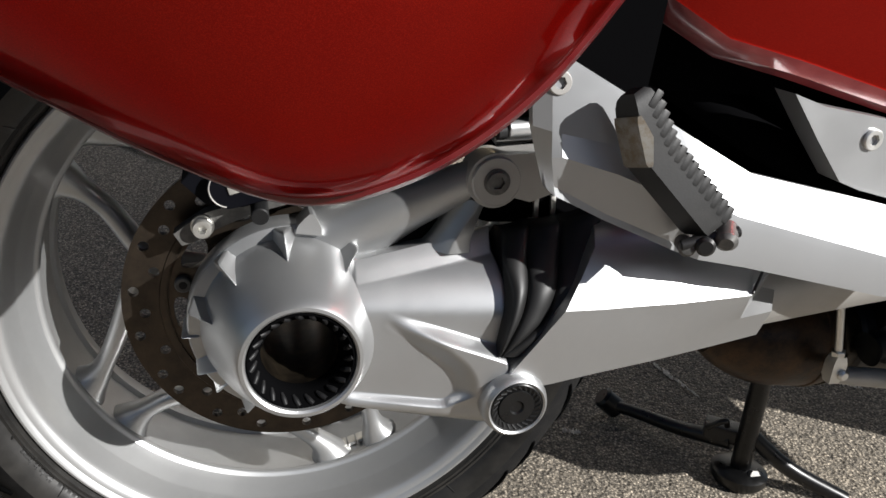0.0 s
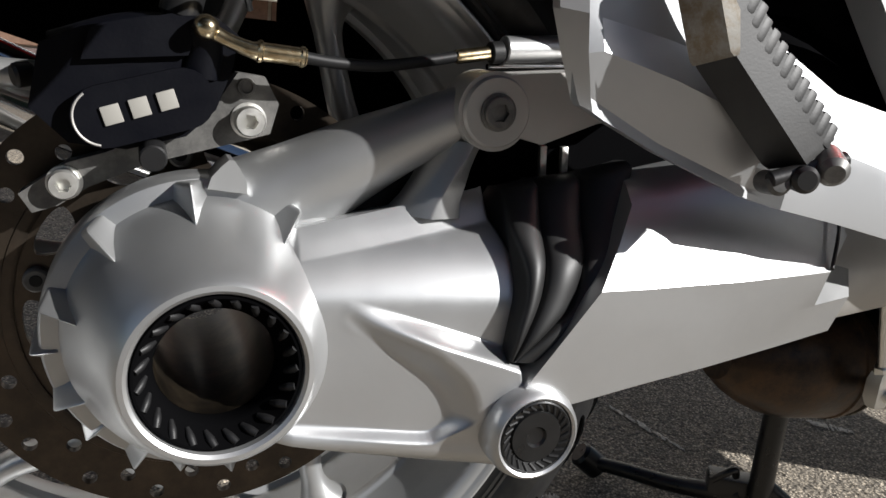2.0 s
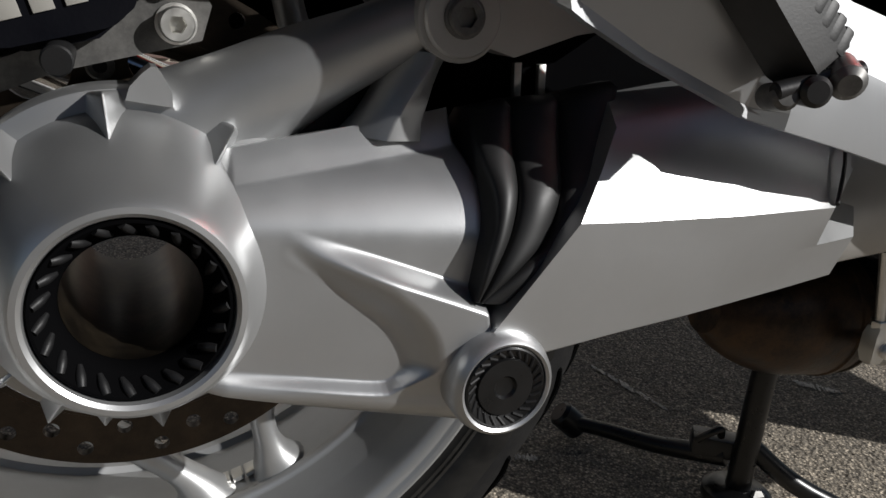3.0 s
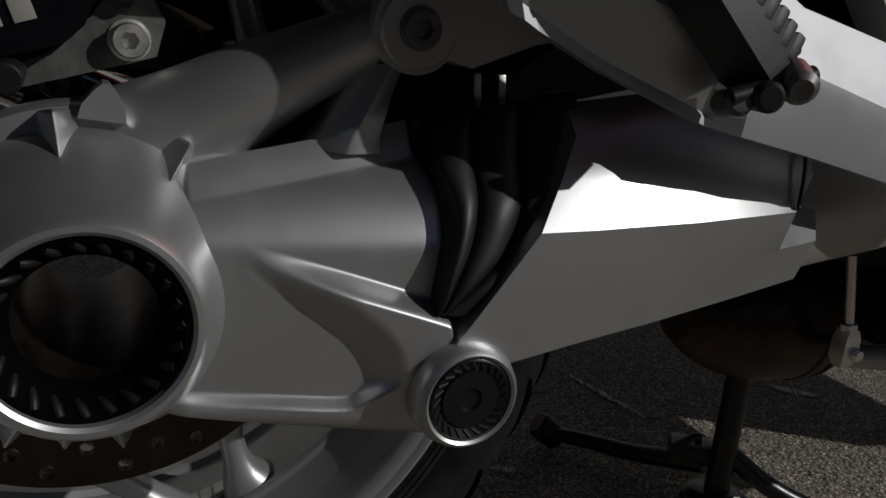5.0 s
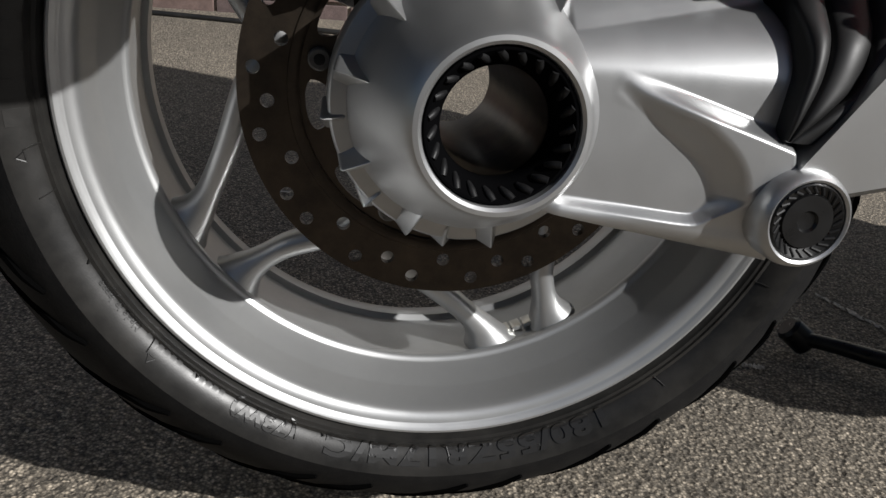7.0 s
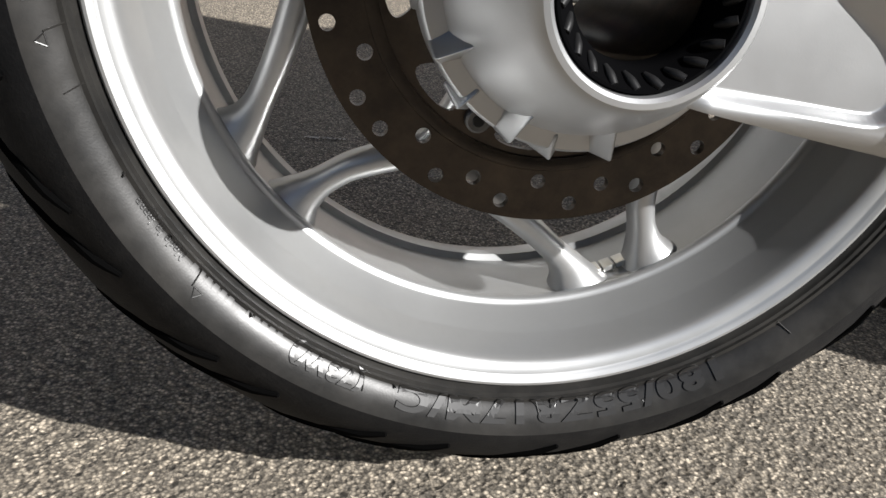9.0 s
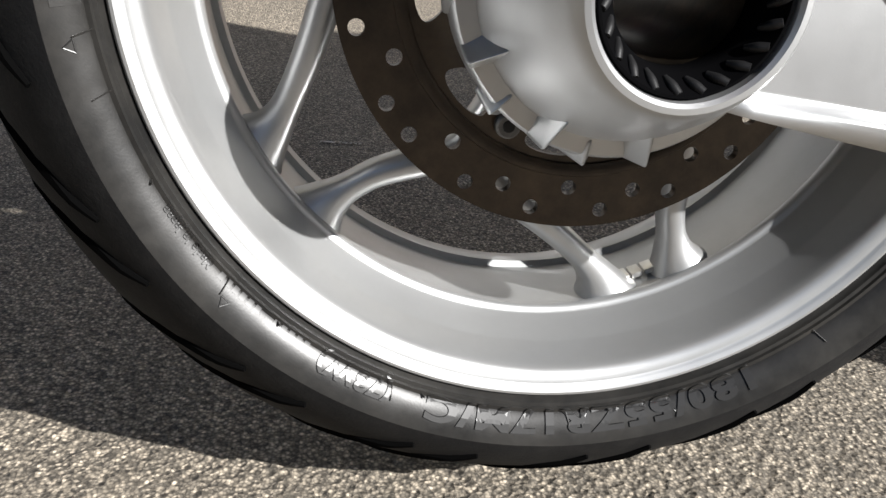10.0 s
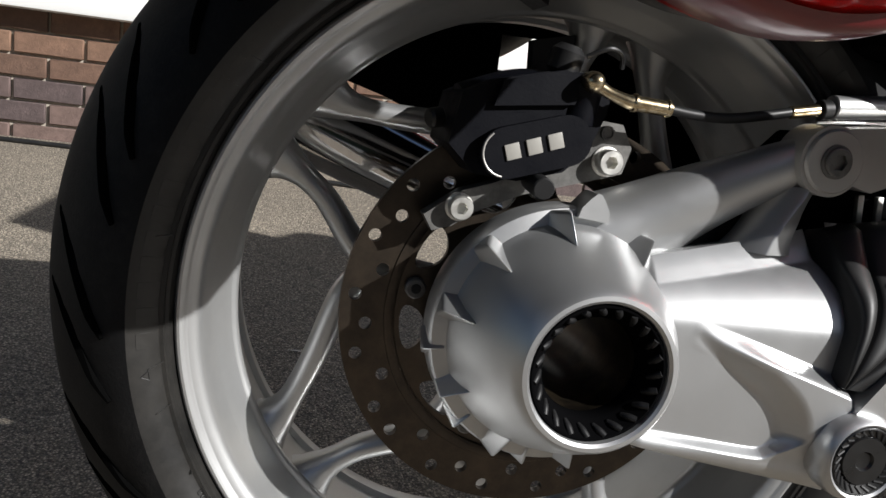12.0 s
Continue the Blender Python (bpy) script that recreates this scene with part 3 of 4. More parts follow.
# black finned ring and tunnel through the hub
ring = part("hub_ring", lathe([(0.0388, -0.1262), (0.0382, -0.1280), (0.0370, -0.1278), (0.0300, -0.1190), (0.0288, -0.1165), (0.0283, -0.1100), (0.0290, -0.1060), (0.0305, -0.1080)], loop=True, seg=96), DEEP, drive, "black plastic ring with slanting fins", 30)
part("tunnel", lathe([(0.0283, -0.1090), (0.0280, -0.1070), (0.0280, 0.0280), (0.0298, 0.0290), (0.0298, -0.1080)], loop=True, seg=72), BRONZE, drive, "greasy brown bore through the hub")
for k in range(23):
    a = 360 / 23 * k
    p0, p1 = polar(0.0316, a - 5, -0.1207), polar(0.0368, a + 3, -0.1268)
    part("fin", tube([(*p0, 0.0012), (*((p0 + p1) / 2 + Vector((0, -0.0004, 0))), 0.0022), (*p1, 0.0019)], seg=10, steps=3), BLACK, ring)


# housing's arm: one cast skin whose front carries the tube, the panel and the raised wedge
def sstep(t):
    t = np.clip(t, 0, 1)
    return t * t * (3 - 2 * t)


RECESS = smooth_path([(0.0650, 0.3560), (0.0752, 0.3465), (0.0881, 0.3357), (0.1013, 0.3268), (0.1116, 0.3185), (0.1172, 0.3095), (0.1176, 0.3010), (0.1139, 0.2952), (0.1060, 0.2938), (0.0761, 0.2969), (0.0336, 0.3014), (0.0100, 0.3040)], 4)
CREST = smooth_path([(0.0640, 0.3578), (0.0851, 0.3519), (0.1167, 0.3425), (0.1506, 0.3318), (0.1800, 0.3215)], 4)


def line_distance(x, z, line):
    """The least distance of points from a line."""
    best = np.full(x.shape, 9.0)
    for p, q in zip(line, line[1:]):
        d = q - p
        t = np.clip(((x - p[0]) * d[0] + (z - p[1]) * d[1]) / (d @ d), 0, 1)
        best = np.minimum(best, np.hypot(x - p[0] - t * d[0], z - p[1] - t * d[1]))
    return best


def inside(x, z, ring):
    odd = np.zeros(x.shape, bool)
    for p, q in zip(ring, ring[1:] + ring[:1]):
        if p[1] != q[1]:
            odd ^= ((p[1] > z) != (q[1] > z)) & (x < (q[0] - p[0]) * (z - p[1]) / (q[1] - p[1]) + p[0])
    return odd


def cast_front(x, z):
    """How far the casting stands out towards -y: a tapering tube with a shoulder above it, a flat panel below,
    and round the panel a ridge that grows from a point to the pivot and returns as a low rib."""
    u = np.clip((x - 0.04) / 0.11, -0.2, 1.1)
    zc, rad, edge_z = 0.3385 + 0.0040 * u, 0.0600 + 0.0040 * u, 0.3655
    flat_h = 0.1085 + 0.0115 * u
    over = lambda zz: flat_h + np.sqrt(np.clip(rad ** 2 - (zz - zc) ** 2, 1e-6, None)) - np.sqrt(rad ** 2 - (edge_z - zc) ** 2)
    crease_z = 0.3834 + 0.185 * (x - 0.0462)
    shoulder = over(crease_z) - 0.86 * (z - crease_z) - 12.0 * np.clip(z - crease_z - 0.006, 0, None) ** 2
    tube_h = np.where(z > crease_z, shoulder, over(np.maximum(z, edge_z - 0.012)))
    soft = 0.0011
    body = -soft * np.logaddexp(-flat_h / soft, -tube_h / soft)
    ring = RECESS + [np.array(p) for p in ((0.0, 0.304), (0.0, 0.24), (0.20, 0.24))] + CREST[::-1]
    low = inside(x, z, ring)
    far, up = line_distance(x, z, RECESS), line_distance(x, z, CREST)
    tall = 0.0125 * sstep((x - 0.058) / 0.055)
    wide = 0.0062 + 0.0130 * sstep((x - 0.066) / 0.045) * sstep((z - 0.292) / 0.014)
    height = tall * sstep((z - 0.286) / 0.022) + 0.0060 * (1 - sstep((z - 0.286) / 0.022)) * sstep((x - 0.020) / 0.02)
    raised = np.where(low, height * sstep(far / wide), np.where(z > 0.318, tall * sstep(far / wide) * (1 - sstep(up / 0.0095)), 0.0))
    under = np.clip((0.2935 - 0.11 * (x - 0.04) - z) / 0.012, 0, 1)
    h = body + raised - 0.010 * under ** 2
    r = np.hypot(x, z - AZ)
    h = np.where(z > 0.340, h - 0.007 * sstep((z - 0.340) / 0.02) * sstep((0.0420 - x) / 0.012), h)
    w = sstep((r - 0.0465) / 0.0045)
    return 0.060 * (1 - w) + h * w


def cast_arm():
    steps = np.linspace(0, 1, 250)
    rings = []
    for s in steps:
        x_mid = 0.03 + s * 0.126
        zb, zt = 0.2915 - 0.190 * (x_mid - 0.027), 0.3975 + 0.0215 * (x_mid - 0.045) / 0.11
        zs = np.concatenate([np.linspace(zb, 0.36, 150), np.linspace(0.36, zt, 64)[1:]])
        ends = np.interp(zs, [0.300, 0.335, 0.350, 0.372, 0.388, 0.406, 0.420], [0.162, 0.1545, 0.1555, 0.1578, 0.1545, 0.1490, 0.1500])
        xs = 0.03 + s * (ends - 0.03)
        lip = 0.0018 * (1 - math.sqrt(max(0.0, 1 - max(0.0, (s - 0.984) / 0.016) ** 2)))
        front = [(float(x), -float(h) + lip, float(z)) for x, z, h in zip(xs, zs, cast_front(xs, zs))]
        back = [(float(xs[-1]), -0.055, zt - 0.004), (x_mid, -0.040, zt - 0.02), (x_mid, -0.040, 0.32), (float(xs[0]), -0.060, zb + 0.001)]
        rings.append(front + back)
    return skin(rings)


part("drive_casting", cast_arm(), SILVER, drive, "", 40)
part("upper_arm", tube([(0.026, -0.042, 0.396, 0.033), (0.050, -0.049, 0.412, 0.0275), (0.076, -0.058, 0.430, 0.0225), (0.103, -0.067, 0.446, 0.0180), (0.126, -0.074, 0.4585, 0.0155), (0.138, -0.077, 0.463, 0.0150)], seg=28, flat=0.8), SILVER, drive)
part("arm_root", tube([(0.036, -0.052, 0.390, 0.017), (0.052, -0.056, 0.3985, 0.0125), (0.064, -0.058, 0.4055, 0.0080), (0.073, -0.058, 0.4110, 0.0035)], seg=20), SILVER, drive)
strut_rows = []
for z, xl, xm, xr in ((0.4040, 0.0940, 0.1120, 0.1310), (0.4130, 0.1020, 0.1150, 0.1305), (0.4220, 0.1075, 0.1190, 0.1325), (0.4310, 0.1120, 0.1240, 0.1345), (0.4390, 0.1165, 0.1290, 0.1370), (0.4460, 0.1200, 0.1320, 0.1400)):
    strut_rows.append([(xl, -0.062, z), (xl + 0.001, -0.074, z), (xm - 0.001, -0.0885, z), (xm + 0.001, -0.0892, z), (xr - 0.001, -0.0850, z), (xr, -0.0830, z), (xr, -0.062, z)])
part("strut", skin(strut_rows), SILVER, drive)
# dark backing plate: shade in the hole beside the strut, put into its colour
part("arm_web", plate([(0.060, 0.395), (0.068, 0.412), (0.085, 0.428), (0.112, 0.448), (0.124, 0.446), (0.120, 0.420), (0.120, 0.404), (0.090, 0.398)], -0.052, -0.046, 0.001), DARK_METAL, drive)
# pivot boss and cap
part("pivot_boss", lathe([(0.0010, -0.100), (0.0262, -0.100), (0.0268, -0.128), (0.0266, -0.1370), (0.0250, -0.1420), (0.0228, -0.1440), (0.0214, -0.1430), (0.0208, -0.1405), (0.0010, -0.1400)], 0.163, 0.2984, 64), SILVER, drive, "", 32)
cap = part("pivot_cap", lathe([(0.0010, -0.138), (0.0206, -0.138), (0.0206, -0.1425), (0.0198, -0.1432), (0.0150, -0.1415), (0.0142, -0.1428), (0.0060, -0.1428), (0.0048, -0.1412), (0.0010, -0.1408)], 0.163, 0.2984, 64), STAND_PAINT, drive, "black plastic cap with a ring of fins", 28)
for k in range(24):
    a = 2 * math.pi * k / 24
    p0 = Vector((0.163 + 0.0156 * math.cos(a - 0.12), -0.1416, 0.2984 + 0.0156 * math.sin(a - 0.12)))
    p1 = Vector((0.163 + 0.0194 * math.cos(a + 0.08), -0.1429, 0.2984 + 0.0194 * math.sin(a + 0.08)))
    part("fin", tube([(*p0, 0.0009), (*p1, 0.0010)], seg=8, steps=1), BLACK, cap)


# rubber bellows between the housing and the swinging arm, fanned about the pivot
FOLDS = (  # the valleys between the folds, from the top down to the pivot
    ((0.1556, -0.084, 0.4179), (0.1517, -0.103, 0.4044), (0.1549, -0.1185, 0.3866), (0.1546, -0.126, 0.3734), (0.1496, -0.1305, 0.3536), (0.1475, -0.1305, 0.3380)),
    ((0.1769, -0.084, 0.4234), (0.1709, -0.103, 0.4053), (0.1686, -0.1185, 0.3881), (0.1639, -0.126, 0.3691), (0.1550, -0.1305, 0.3502), (0.1493, -0.1305, 0.3375)),
    ((0.2037, -0.084, 0.4275), (0.1968, -0.103, 0.4060), (0.1918, -0.1185, 0.3896), (0.1836, -0.126, 0.3686), (0.1681, -0.1305, 0.3529), (0.1507, -0.1305, 0.3371)),
    ((0.2382, -0.084, 0.4369), (0.2241, -0.103, 0.4117), (0.2171, -0.1185, 0.3928), (0.2048, -0.126, 0.3724), (0.1820, -0.1305, 0.3523), (0.1636, -0.1305, 0.3364)),
)


def bellows():
    lines = [smooth_path(f, 6) for f in FOLDS]
    n = len(lines[0])
    rings = []
    for j in range(3):
        for c in range(12 if j < 2 else 13):
            u = c / 12
            bulge = math.sin(math.pi * u) ** 0.55
            front = []
            for k in range(n):
                p = lines[j][k] * (1 - u) + lines[j + 1][k] * u
                t = k / (n - 1)
                out = 0.0075 * bulge * (1 - 0.75 * t ** 2)
                front.append((float(p[0] - 0.002 * bulge * math.sin(math.pi * t)), float(p[1] - out), float(p[2] + (0.0015 * bulge if k == 0 else 0))))
            x, y, z = front[0]
            rings.append([(x, -0.050, z - 0.012), (x, y + 0.022, z + 0.001), (x, y + 0.008, z + 0.0028)] + front + [(front[-1][0], -0.100, 0.3300), (front[-1][0], -0.060, 0.3400)])
    return skin(rings)


part("rubber_bellows", bellows(), BELLOWS, bike, "black rubber bellows with three folds", 60)


# swinging arm
def swing_arm():
    rings = []
    rows = [  # x shift by height, then (y, z) round the section
        (0.160, [(-0.126, 0.300), (-0.135, 0.306), (-0.1380, 0.345), (-0.1400, 0.378), (-0.128, 0.400), (-0.115, 0.420), (-0.095, 0.430)]),
        (0.200, [(-0.124, 0.305), (-0.1335, 0.312), (-0.1370, 0.348), (-0.1400, 0.379), (-0.130, 0.402), (-0.116, 0.424), (-0.095, 0.435)]),
        (0.236, [(-0.121, 0.312), (-0.1315, 0.319), (-0.1358, 0.352), (-0.1395, 0.3805), (-0.127, 0.4055), (-0.113, 0.428), (-0.0925, 0.4395)]),
        (0.280, [(-0.118, 0.319), (-0.1290, 0.326), (-0.1345, 0.356), (-0.1392, 0.3820), (-0.124, 0.409), (-0.110, 0.432), (-0.090, 0.444)]),
        (0.335, [(-0.113, 0.328), (-0.1250, 0.335), (-0.1325, 0.360), (-0.1390, 0.3860), (-0.118, 0.412), (-0.104, 0.434), (-0.086, 0.444)]),
        (0.392, [(-0.100, 0.335), (-0.110, 0.342), (-0.122, 0.358), (-0.1260, 0.3700), (-0.110, 0.405), (-0.098, 0.428), (-0.082, 0.438)]),
    ]
    for x, sec in rows:
        (y0, z0), (y6, z6) = sec[0], sec[-1]
        (ya, za), (yb, zb) = sec[2], sec[3]
        sec = sec[:3] + [(ya * 0.6 + yb * 0.4, za * 0.6 + zb * 0.4)] + sec[3:] + [(-0.070, z6), (-0.045, z6 - 0.022), (-0.040, z0 + 0.037), (-0.060, z0 + 0.002)]
        lean = 0.62 * max(0.0, (0.30 - x) / 0.13)
        ring = [(x + lean * (z - 0.330), y, z) for y, z in sec]
        if x > 0.36:    # a notch that shapes the outline of a lit patch into the end
            ring[:5] = [(0.3750, -0.110, 0.3370), (0.3790, -0.122, 0.3428), (0.3820, -0.1290, 0.3680), (0.3500, -0.1335, 0.3645), (0.3507, -0.1388, 0.3872)]
        rings.append(ring)
    bm = skin(rings)
    return bevelled(bm, 0.0016, 2, 12)


arm = part("swing_arm", swing_arm(), SILVER, bike, "silver painted single-sided swinging arm", 30)
part("arm_seam", tube([(0.352, -0.1385, 0.3890, 0.0012), (0.372, -0.120, 0.4080, 0.0012), (0.384, -0.104, 0.4240, 0.0012)], seg=8, steps=3), GLOSS, arm)
part("arm_front", skin([[(x, y, z) for y, z in ((-0.100 + dy, 0.336 + dz), (-0.1150 + dy, 0.345 + dz), (-0.1240 + dy, 0.368 + dz), (-0.1240 + dy, 0.388 + dz), (-0.106 + dy, 0.415 + dz), (-0.085 + dy, 0.428 + dz), (-0.05, 0.425 + dz), (-0.045, 0.35 + dz))]
                        for x, dy, dz in ((0.335, 0.004, -0.004), (0.390, 0.003, 0.002), (0.50, 0.012, 0.014), (0.66, 0.022, 0.03))]), SATIN, arm, "grey cast front of the arm")

# pivot link, its bolt, brake hose and sleeve
link_outline = [(0.142 + 0.0212 * math.cos(radians(a)), 0.4636 + 0.0212 * math.sin(radians(a))) for a in range(70, 325, 12)] + [(0.172, 0.4475), (0.205, 0.461), (0.245, 0.470), (0.245, 0.492), (0.195, 0.489), (0.165, 0.4855)]
link = part("torque_link", plate(link_outline, -0.091, -0.066, 0.003, 3), SATIN, bike, "satin aluminium torque link")
part("link_boss", lathe([(0.001, -0.088), (0.0196, -0.088), (0.0190, -0.0925), (0.0180, -0.0935), (0.0001, -0.0935)], 0.1425, 0.4636, 48), SATIN, link)
socket_bolt((0.1425, -0.0935, 0.4636), link, 0.0086, 0.0035, CAST, 0.60, "dull steel bolt head with a star socket")
hose = part("brake_hose", tube([(0.040, -0.070, 0.4825, 0.0032), (0.060, -0.068, 0.4810, 0.0032), (0.085, -0.065, 0.4815, 0.0032), (0.115, -0.062, 0.4870, 0.0032), (0.140, -0.060, 0.4925, 0.0032), (0.160, -0.059, 0.495, 0.0032)], seg=14), BLACK, bike, "black brake hose with metal end fittings")
part("hose_fitting", tube([(-0.004, -0.066, 0.4915, 0.0042), (0.006, -0.068, 0.4870, 0.0036), (0.016, -0.070, 0.4838, 0.0040), (0.022, -0.070, 0.4832, 0.0046), (0.044, -0.070, 0.4822, 0.0046)], seg=16, steps=5), BRASS, hose)
part("fitting_ring", rod((0.0195, -0.070, 0.4834), (0.0225, -0.070, 0.4832), 0.0056), BRASS, hose)
part("fitting_ring", rod((0.0405, -0.070, 0.4824), (0.0435, -0.070, 0.4822), 0.0054), BRASS, hose)
part("banjo_bolt", lathe([(0.0010, -0.048), (0.0056, -0.048), (0.0060, -0.060), (0.0064, -0.066), (0.0060, -0.070), (0.0046, -0.0735), (0.0024, -0.0752), (0.0008, -0.0755)], -0.0045, 0.4920, 24), BRASS, hose, "brass coloured banjo bolt")
part("hose_tip", rod((0.128, -0.061, 0.4898), (0.149, -0.0595, 0.4938), 0.0040), BRASS, hose)
part("hose_collar", rod((0.149, -0.0595, 0.4938), (0.157, -0.059, 0.495), 0.0062), BLACK, hose)
part("hose_sleeve", rod((0.158, -0.0585, 0.4965), (0.240, -0.056, 0.505), 0.0076, 24), SILVER, hose, "grey metal sleeve")
part("pipe", rod((0.150, -0.056, 0.486), (0.240, -0.054, 0.4935), 0.0028, 12), CHROME, hose)

# brake caliper
caliper = part("brake_caliper", plate([(-0.083, 0.448), (-0.078, 0.478), (-0.060, 0.487), (-0.030, 0.495), (0.000, 0.498), (0.012, 0.490), (0.010, 0.474), (0.002, 0.452), (-0.012, 0.438), (-0.040, 0.430), (-0.066, 0.432)], -0.058, 0.004, 0.005, 3), CALIPER, bike, "dark blue-black brake caliper with pale lettering")


def stadium(x0, z0, x1, z1, r, n=10):
    a = math.atan2(z1 - z0, x1 - x0)
    out = [(x1 + r * math.cos(a - math.pi / 2 + math.pi * k / n), z1 + r * math.sin(a - math.pi / 2 + math.pi * k / n)) for k in range(n + 1)]
    return out + [(x0 + r * math.cos(a + math.pi / 2 + math.pi * k / n), z0 + r * math.sin(a + math.pi / 2 + math.pi * k / n)) for k in range(n + 1)]


emblem = part("name_boss", plate(stadium(-0.050, 0.4460, -0.014, 0.4570, 0.0150), -0.0655, -0.050, 0.003, 3), CALIPER, caliper)
# highlight along the boss edge, laid on as a thin satin arc
part("name_rim", tube([(-0.050 + 0.0138 * math.cos(radians(a)), -0.0655, 0.4460 + 0.0138 * math.sin(radians(a)), 0.0006) for a in range(130, 280, 15)], seg=8, steps=2), SATIN, caliper, "highlight on the edge of the name boss, made as a bright arc")
for k in range(3):
    x, z = -0.0465 + 0.0125 * k, 0.4475 + 0.0043 * k
    part("lettering", box((x, -0.0660, z), (0.0088, 0.0016, 0.0092), Matrix.Rotation(radians(-19), 3, "Y"), 0.0004), LETTER, caliper, "pale raised block of lettering")
part("bleed_nipple", rod((-0.0280, -0.076, 0.4285), (-0.0280, -0.050, 0.4310), 0.0066, 20), BLACK, caliper)
part("pad_cover", plate([(-0.060, 0.472), (-0.056, 0.487), (-0.020, 0.497), (-0.006, 0.494), (-0.012, 0.478)], -0.0625, -0.050, 0.002, 2), CALIPER, caliper)
part("bleed_cap", rod((-0.016, -0.040, 0.494), (-0.012, -0.042, 0.513), 0.0105, 20, 0.004), BLACK, caliper, "black rubber bleed cap")
part("hose_guide", plate([(-0.0150, 0.4980), (-0.0165, 0.5190), (0.0120, 0.5260), (0.0165, 0.4960)], 0.022, 0.034, 0.003, 2), BLACK, caliper)
part("guide_pin", rod((-0.083, -0.030, 0.462), (-0.092, -0.034, 0.460), 0.0062, 16, 0.0015), DARK_METAL, caliper)
part("cap_strap", tube([(-0.008, -0.060, 0.506, 0.0016), (0.004, -0.062, 0.512, 0.0016), (0.014, -0.058, 0.510, 0.0016), (0.018, -0.052, 0.503, 0.0016)], seg=8, steps=4), GLOSS, caliper)
part("caliper_top", tube([(-0.070, -0.030, 0.462, 0.022), (-0.035, -0.030, 0.473, 0.0235), (0.000, -0.030, 0.478, 0.019)], seg=20, flat=1.2), CALIPER, caliper)
part("hose_port", tube([(-0.006, -0.052, 0.470, 0.011), (-0.004, -0.055, 0.482, 0.0095), (-0.004, -0.058, 0.492, 0.009)], seg=18), CALIPER, caliper)
bracket_out = [(-0.090, 0.4035), (-0.084, 0.394), (-0.072, 0.398), (-0.058, 0.408), (-0.030, 0.4210), (0.000, 0.4300), (0.020, 0.4360), (0.032, 0.440), (0.036, 0.4560), (0.028, 0.4700), (0.014, 0.4710), (0.004, 0.455), (-0.020, 0.4400), (-0.050, 0.4260), (-0.068, 0.4200)]
cal_bracket = part("caliper_bracket", plate(bracket_out, -0.044, -0.030, 0.002, 2), CAST, bike, "dark cast caliper bracket with two bright bolts")
part("foundry_mark", lathe([(0.0030, -0.0442), (0.0032, -0.0452), (0.0046, -0.0452), (0.0048, -0.0442)], 0.0187, 0.4638, 24, loop=True), CAST, cal_bracket)
socket_bolt((-0.0690, -0.044, 0.4100), cal_bracket, 0.0074, 0.009, ZINC, 0.52, "bright zinc cap screw")
socket_bolt((0.0202, -0.044, 0.4466), cal_bracket, 0.0080, 0.010, ZINC, 0.52, "bright zinc cap screw")

# pillion footrest bracket: an upper face and a lower face that folds under
up = [(0.138, -0.139, 0.574), (0.152, -0.142, 0.568), (0.168, -0.145, 0.5610), (0.207, -0.148, 0.5425), (0.250, -0.150, 0.521), (0.262, -0.150, 0.515), (0.316, -0.149, 0.490), (0.437, -0.147, 0.468), (0.520, -0.145, 0.452)]
fold = [(0.1460, -0.140, 0.5168), (0.1570, -0.1485, 0.5152), (0.1640, -0.1485, 0.5140), (0.2060, -0.1490, 0.5072), (0.2480, -0.156, 0.494), (0.268, -0.163, 0.478), (0.302, -0.164, 0.4624), (0.437, -0.161, 0.431), (0.520, -0.160, 0.412)]
ledge = [(0.1530, -0.141, 0.4960), (0.1590, -0.1490, 0.4975), (0.1650, -0.1530, 0.4990), (0.2060, -0.1560, 0.4890), (0.2620, -0.164, 0.470), (0.277, -0.1655, 0.462), (0.303, -0.1645, 0.455), (0.438, -0.1615, 0.424), (0.520, -0.160, 0.405)]
hollow = [(0.1605, -0.142, 0.4760), (0.1640, -0.1480, 0.4772), (0.1715, -0.1465, 0.4740), (0.2060, -0.1475, 0.4580), (0.2620, -0.154, 0.4380), (0.277, -0.165, 0.4370), (0.318, -0.163, 0.4300), (0.448, -0.161, 0.402), (0.520, -0.159, 0.391)]
low = [(0.1625, -0.142, 0.4730), (0.1655, -0.149, 0.4706), (0.1740, -0.147, 0.4668), (0.2060, -0.148, 0.4530), (0.2620, -0.155, 0.4325), (0.277, -0.164, 0.4290), (0.320, -0.162, 0.4215), (0.450, -0.160, 0.395), (0.520, -0.158, 0.383)]
face_rows = [up, fold, ledge, hollow, low]
inner = [[(x, min(y + 0.007, -0.131), z) for x, y, z in row] for row in reversed(face_rows)]
peg_plate = part("footrest_bracket", bevelled(skin([[row[k] for row in face_rows + inner] for k in range(9)]), 0.0009, 1, 14), FRAME_SILVER, bike, "silver cast bracket of the pillion footrest", 12)
socket_bolt((0.1585, -0.1425, 0.5470), peg_plate, 0.0082, 0.005, SATIN, 0.55)

# folding footrest
EDGE = [Vector((0.2000, -0.1822, 0.5335)), Vector((0.2120, -0.1845, 0.5034)), Vector((0.2640, -0.1880, 0.4557))]
lv, rv = Vector((-0.0055, 0.0200, -0.0060)), Vector((0.0200, 0.0035, 0.0140))


def edge_at(t):
    """A place on the footrest's outer edge: steep beside the metal block, then slanting down to the hinge."""
    return EDGE[0].lerp(EDGE[1], t / 0.32) if t < 0.32 else EDGE[1].lerp(EDGE[2], (t - 0.32) / 0.68)


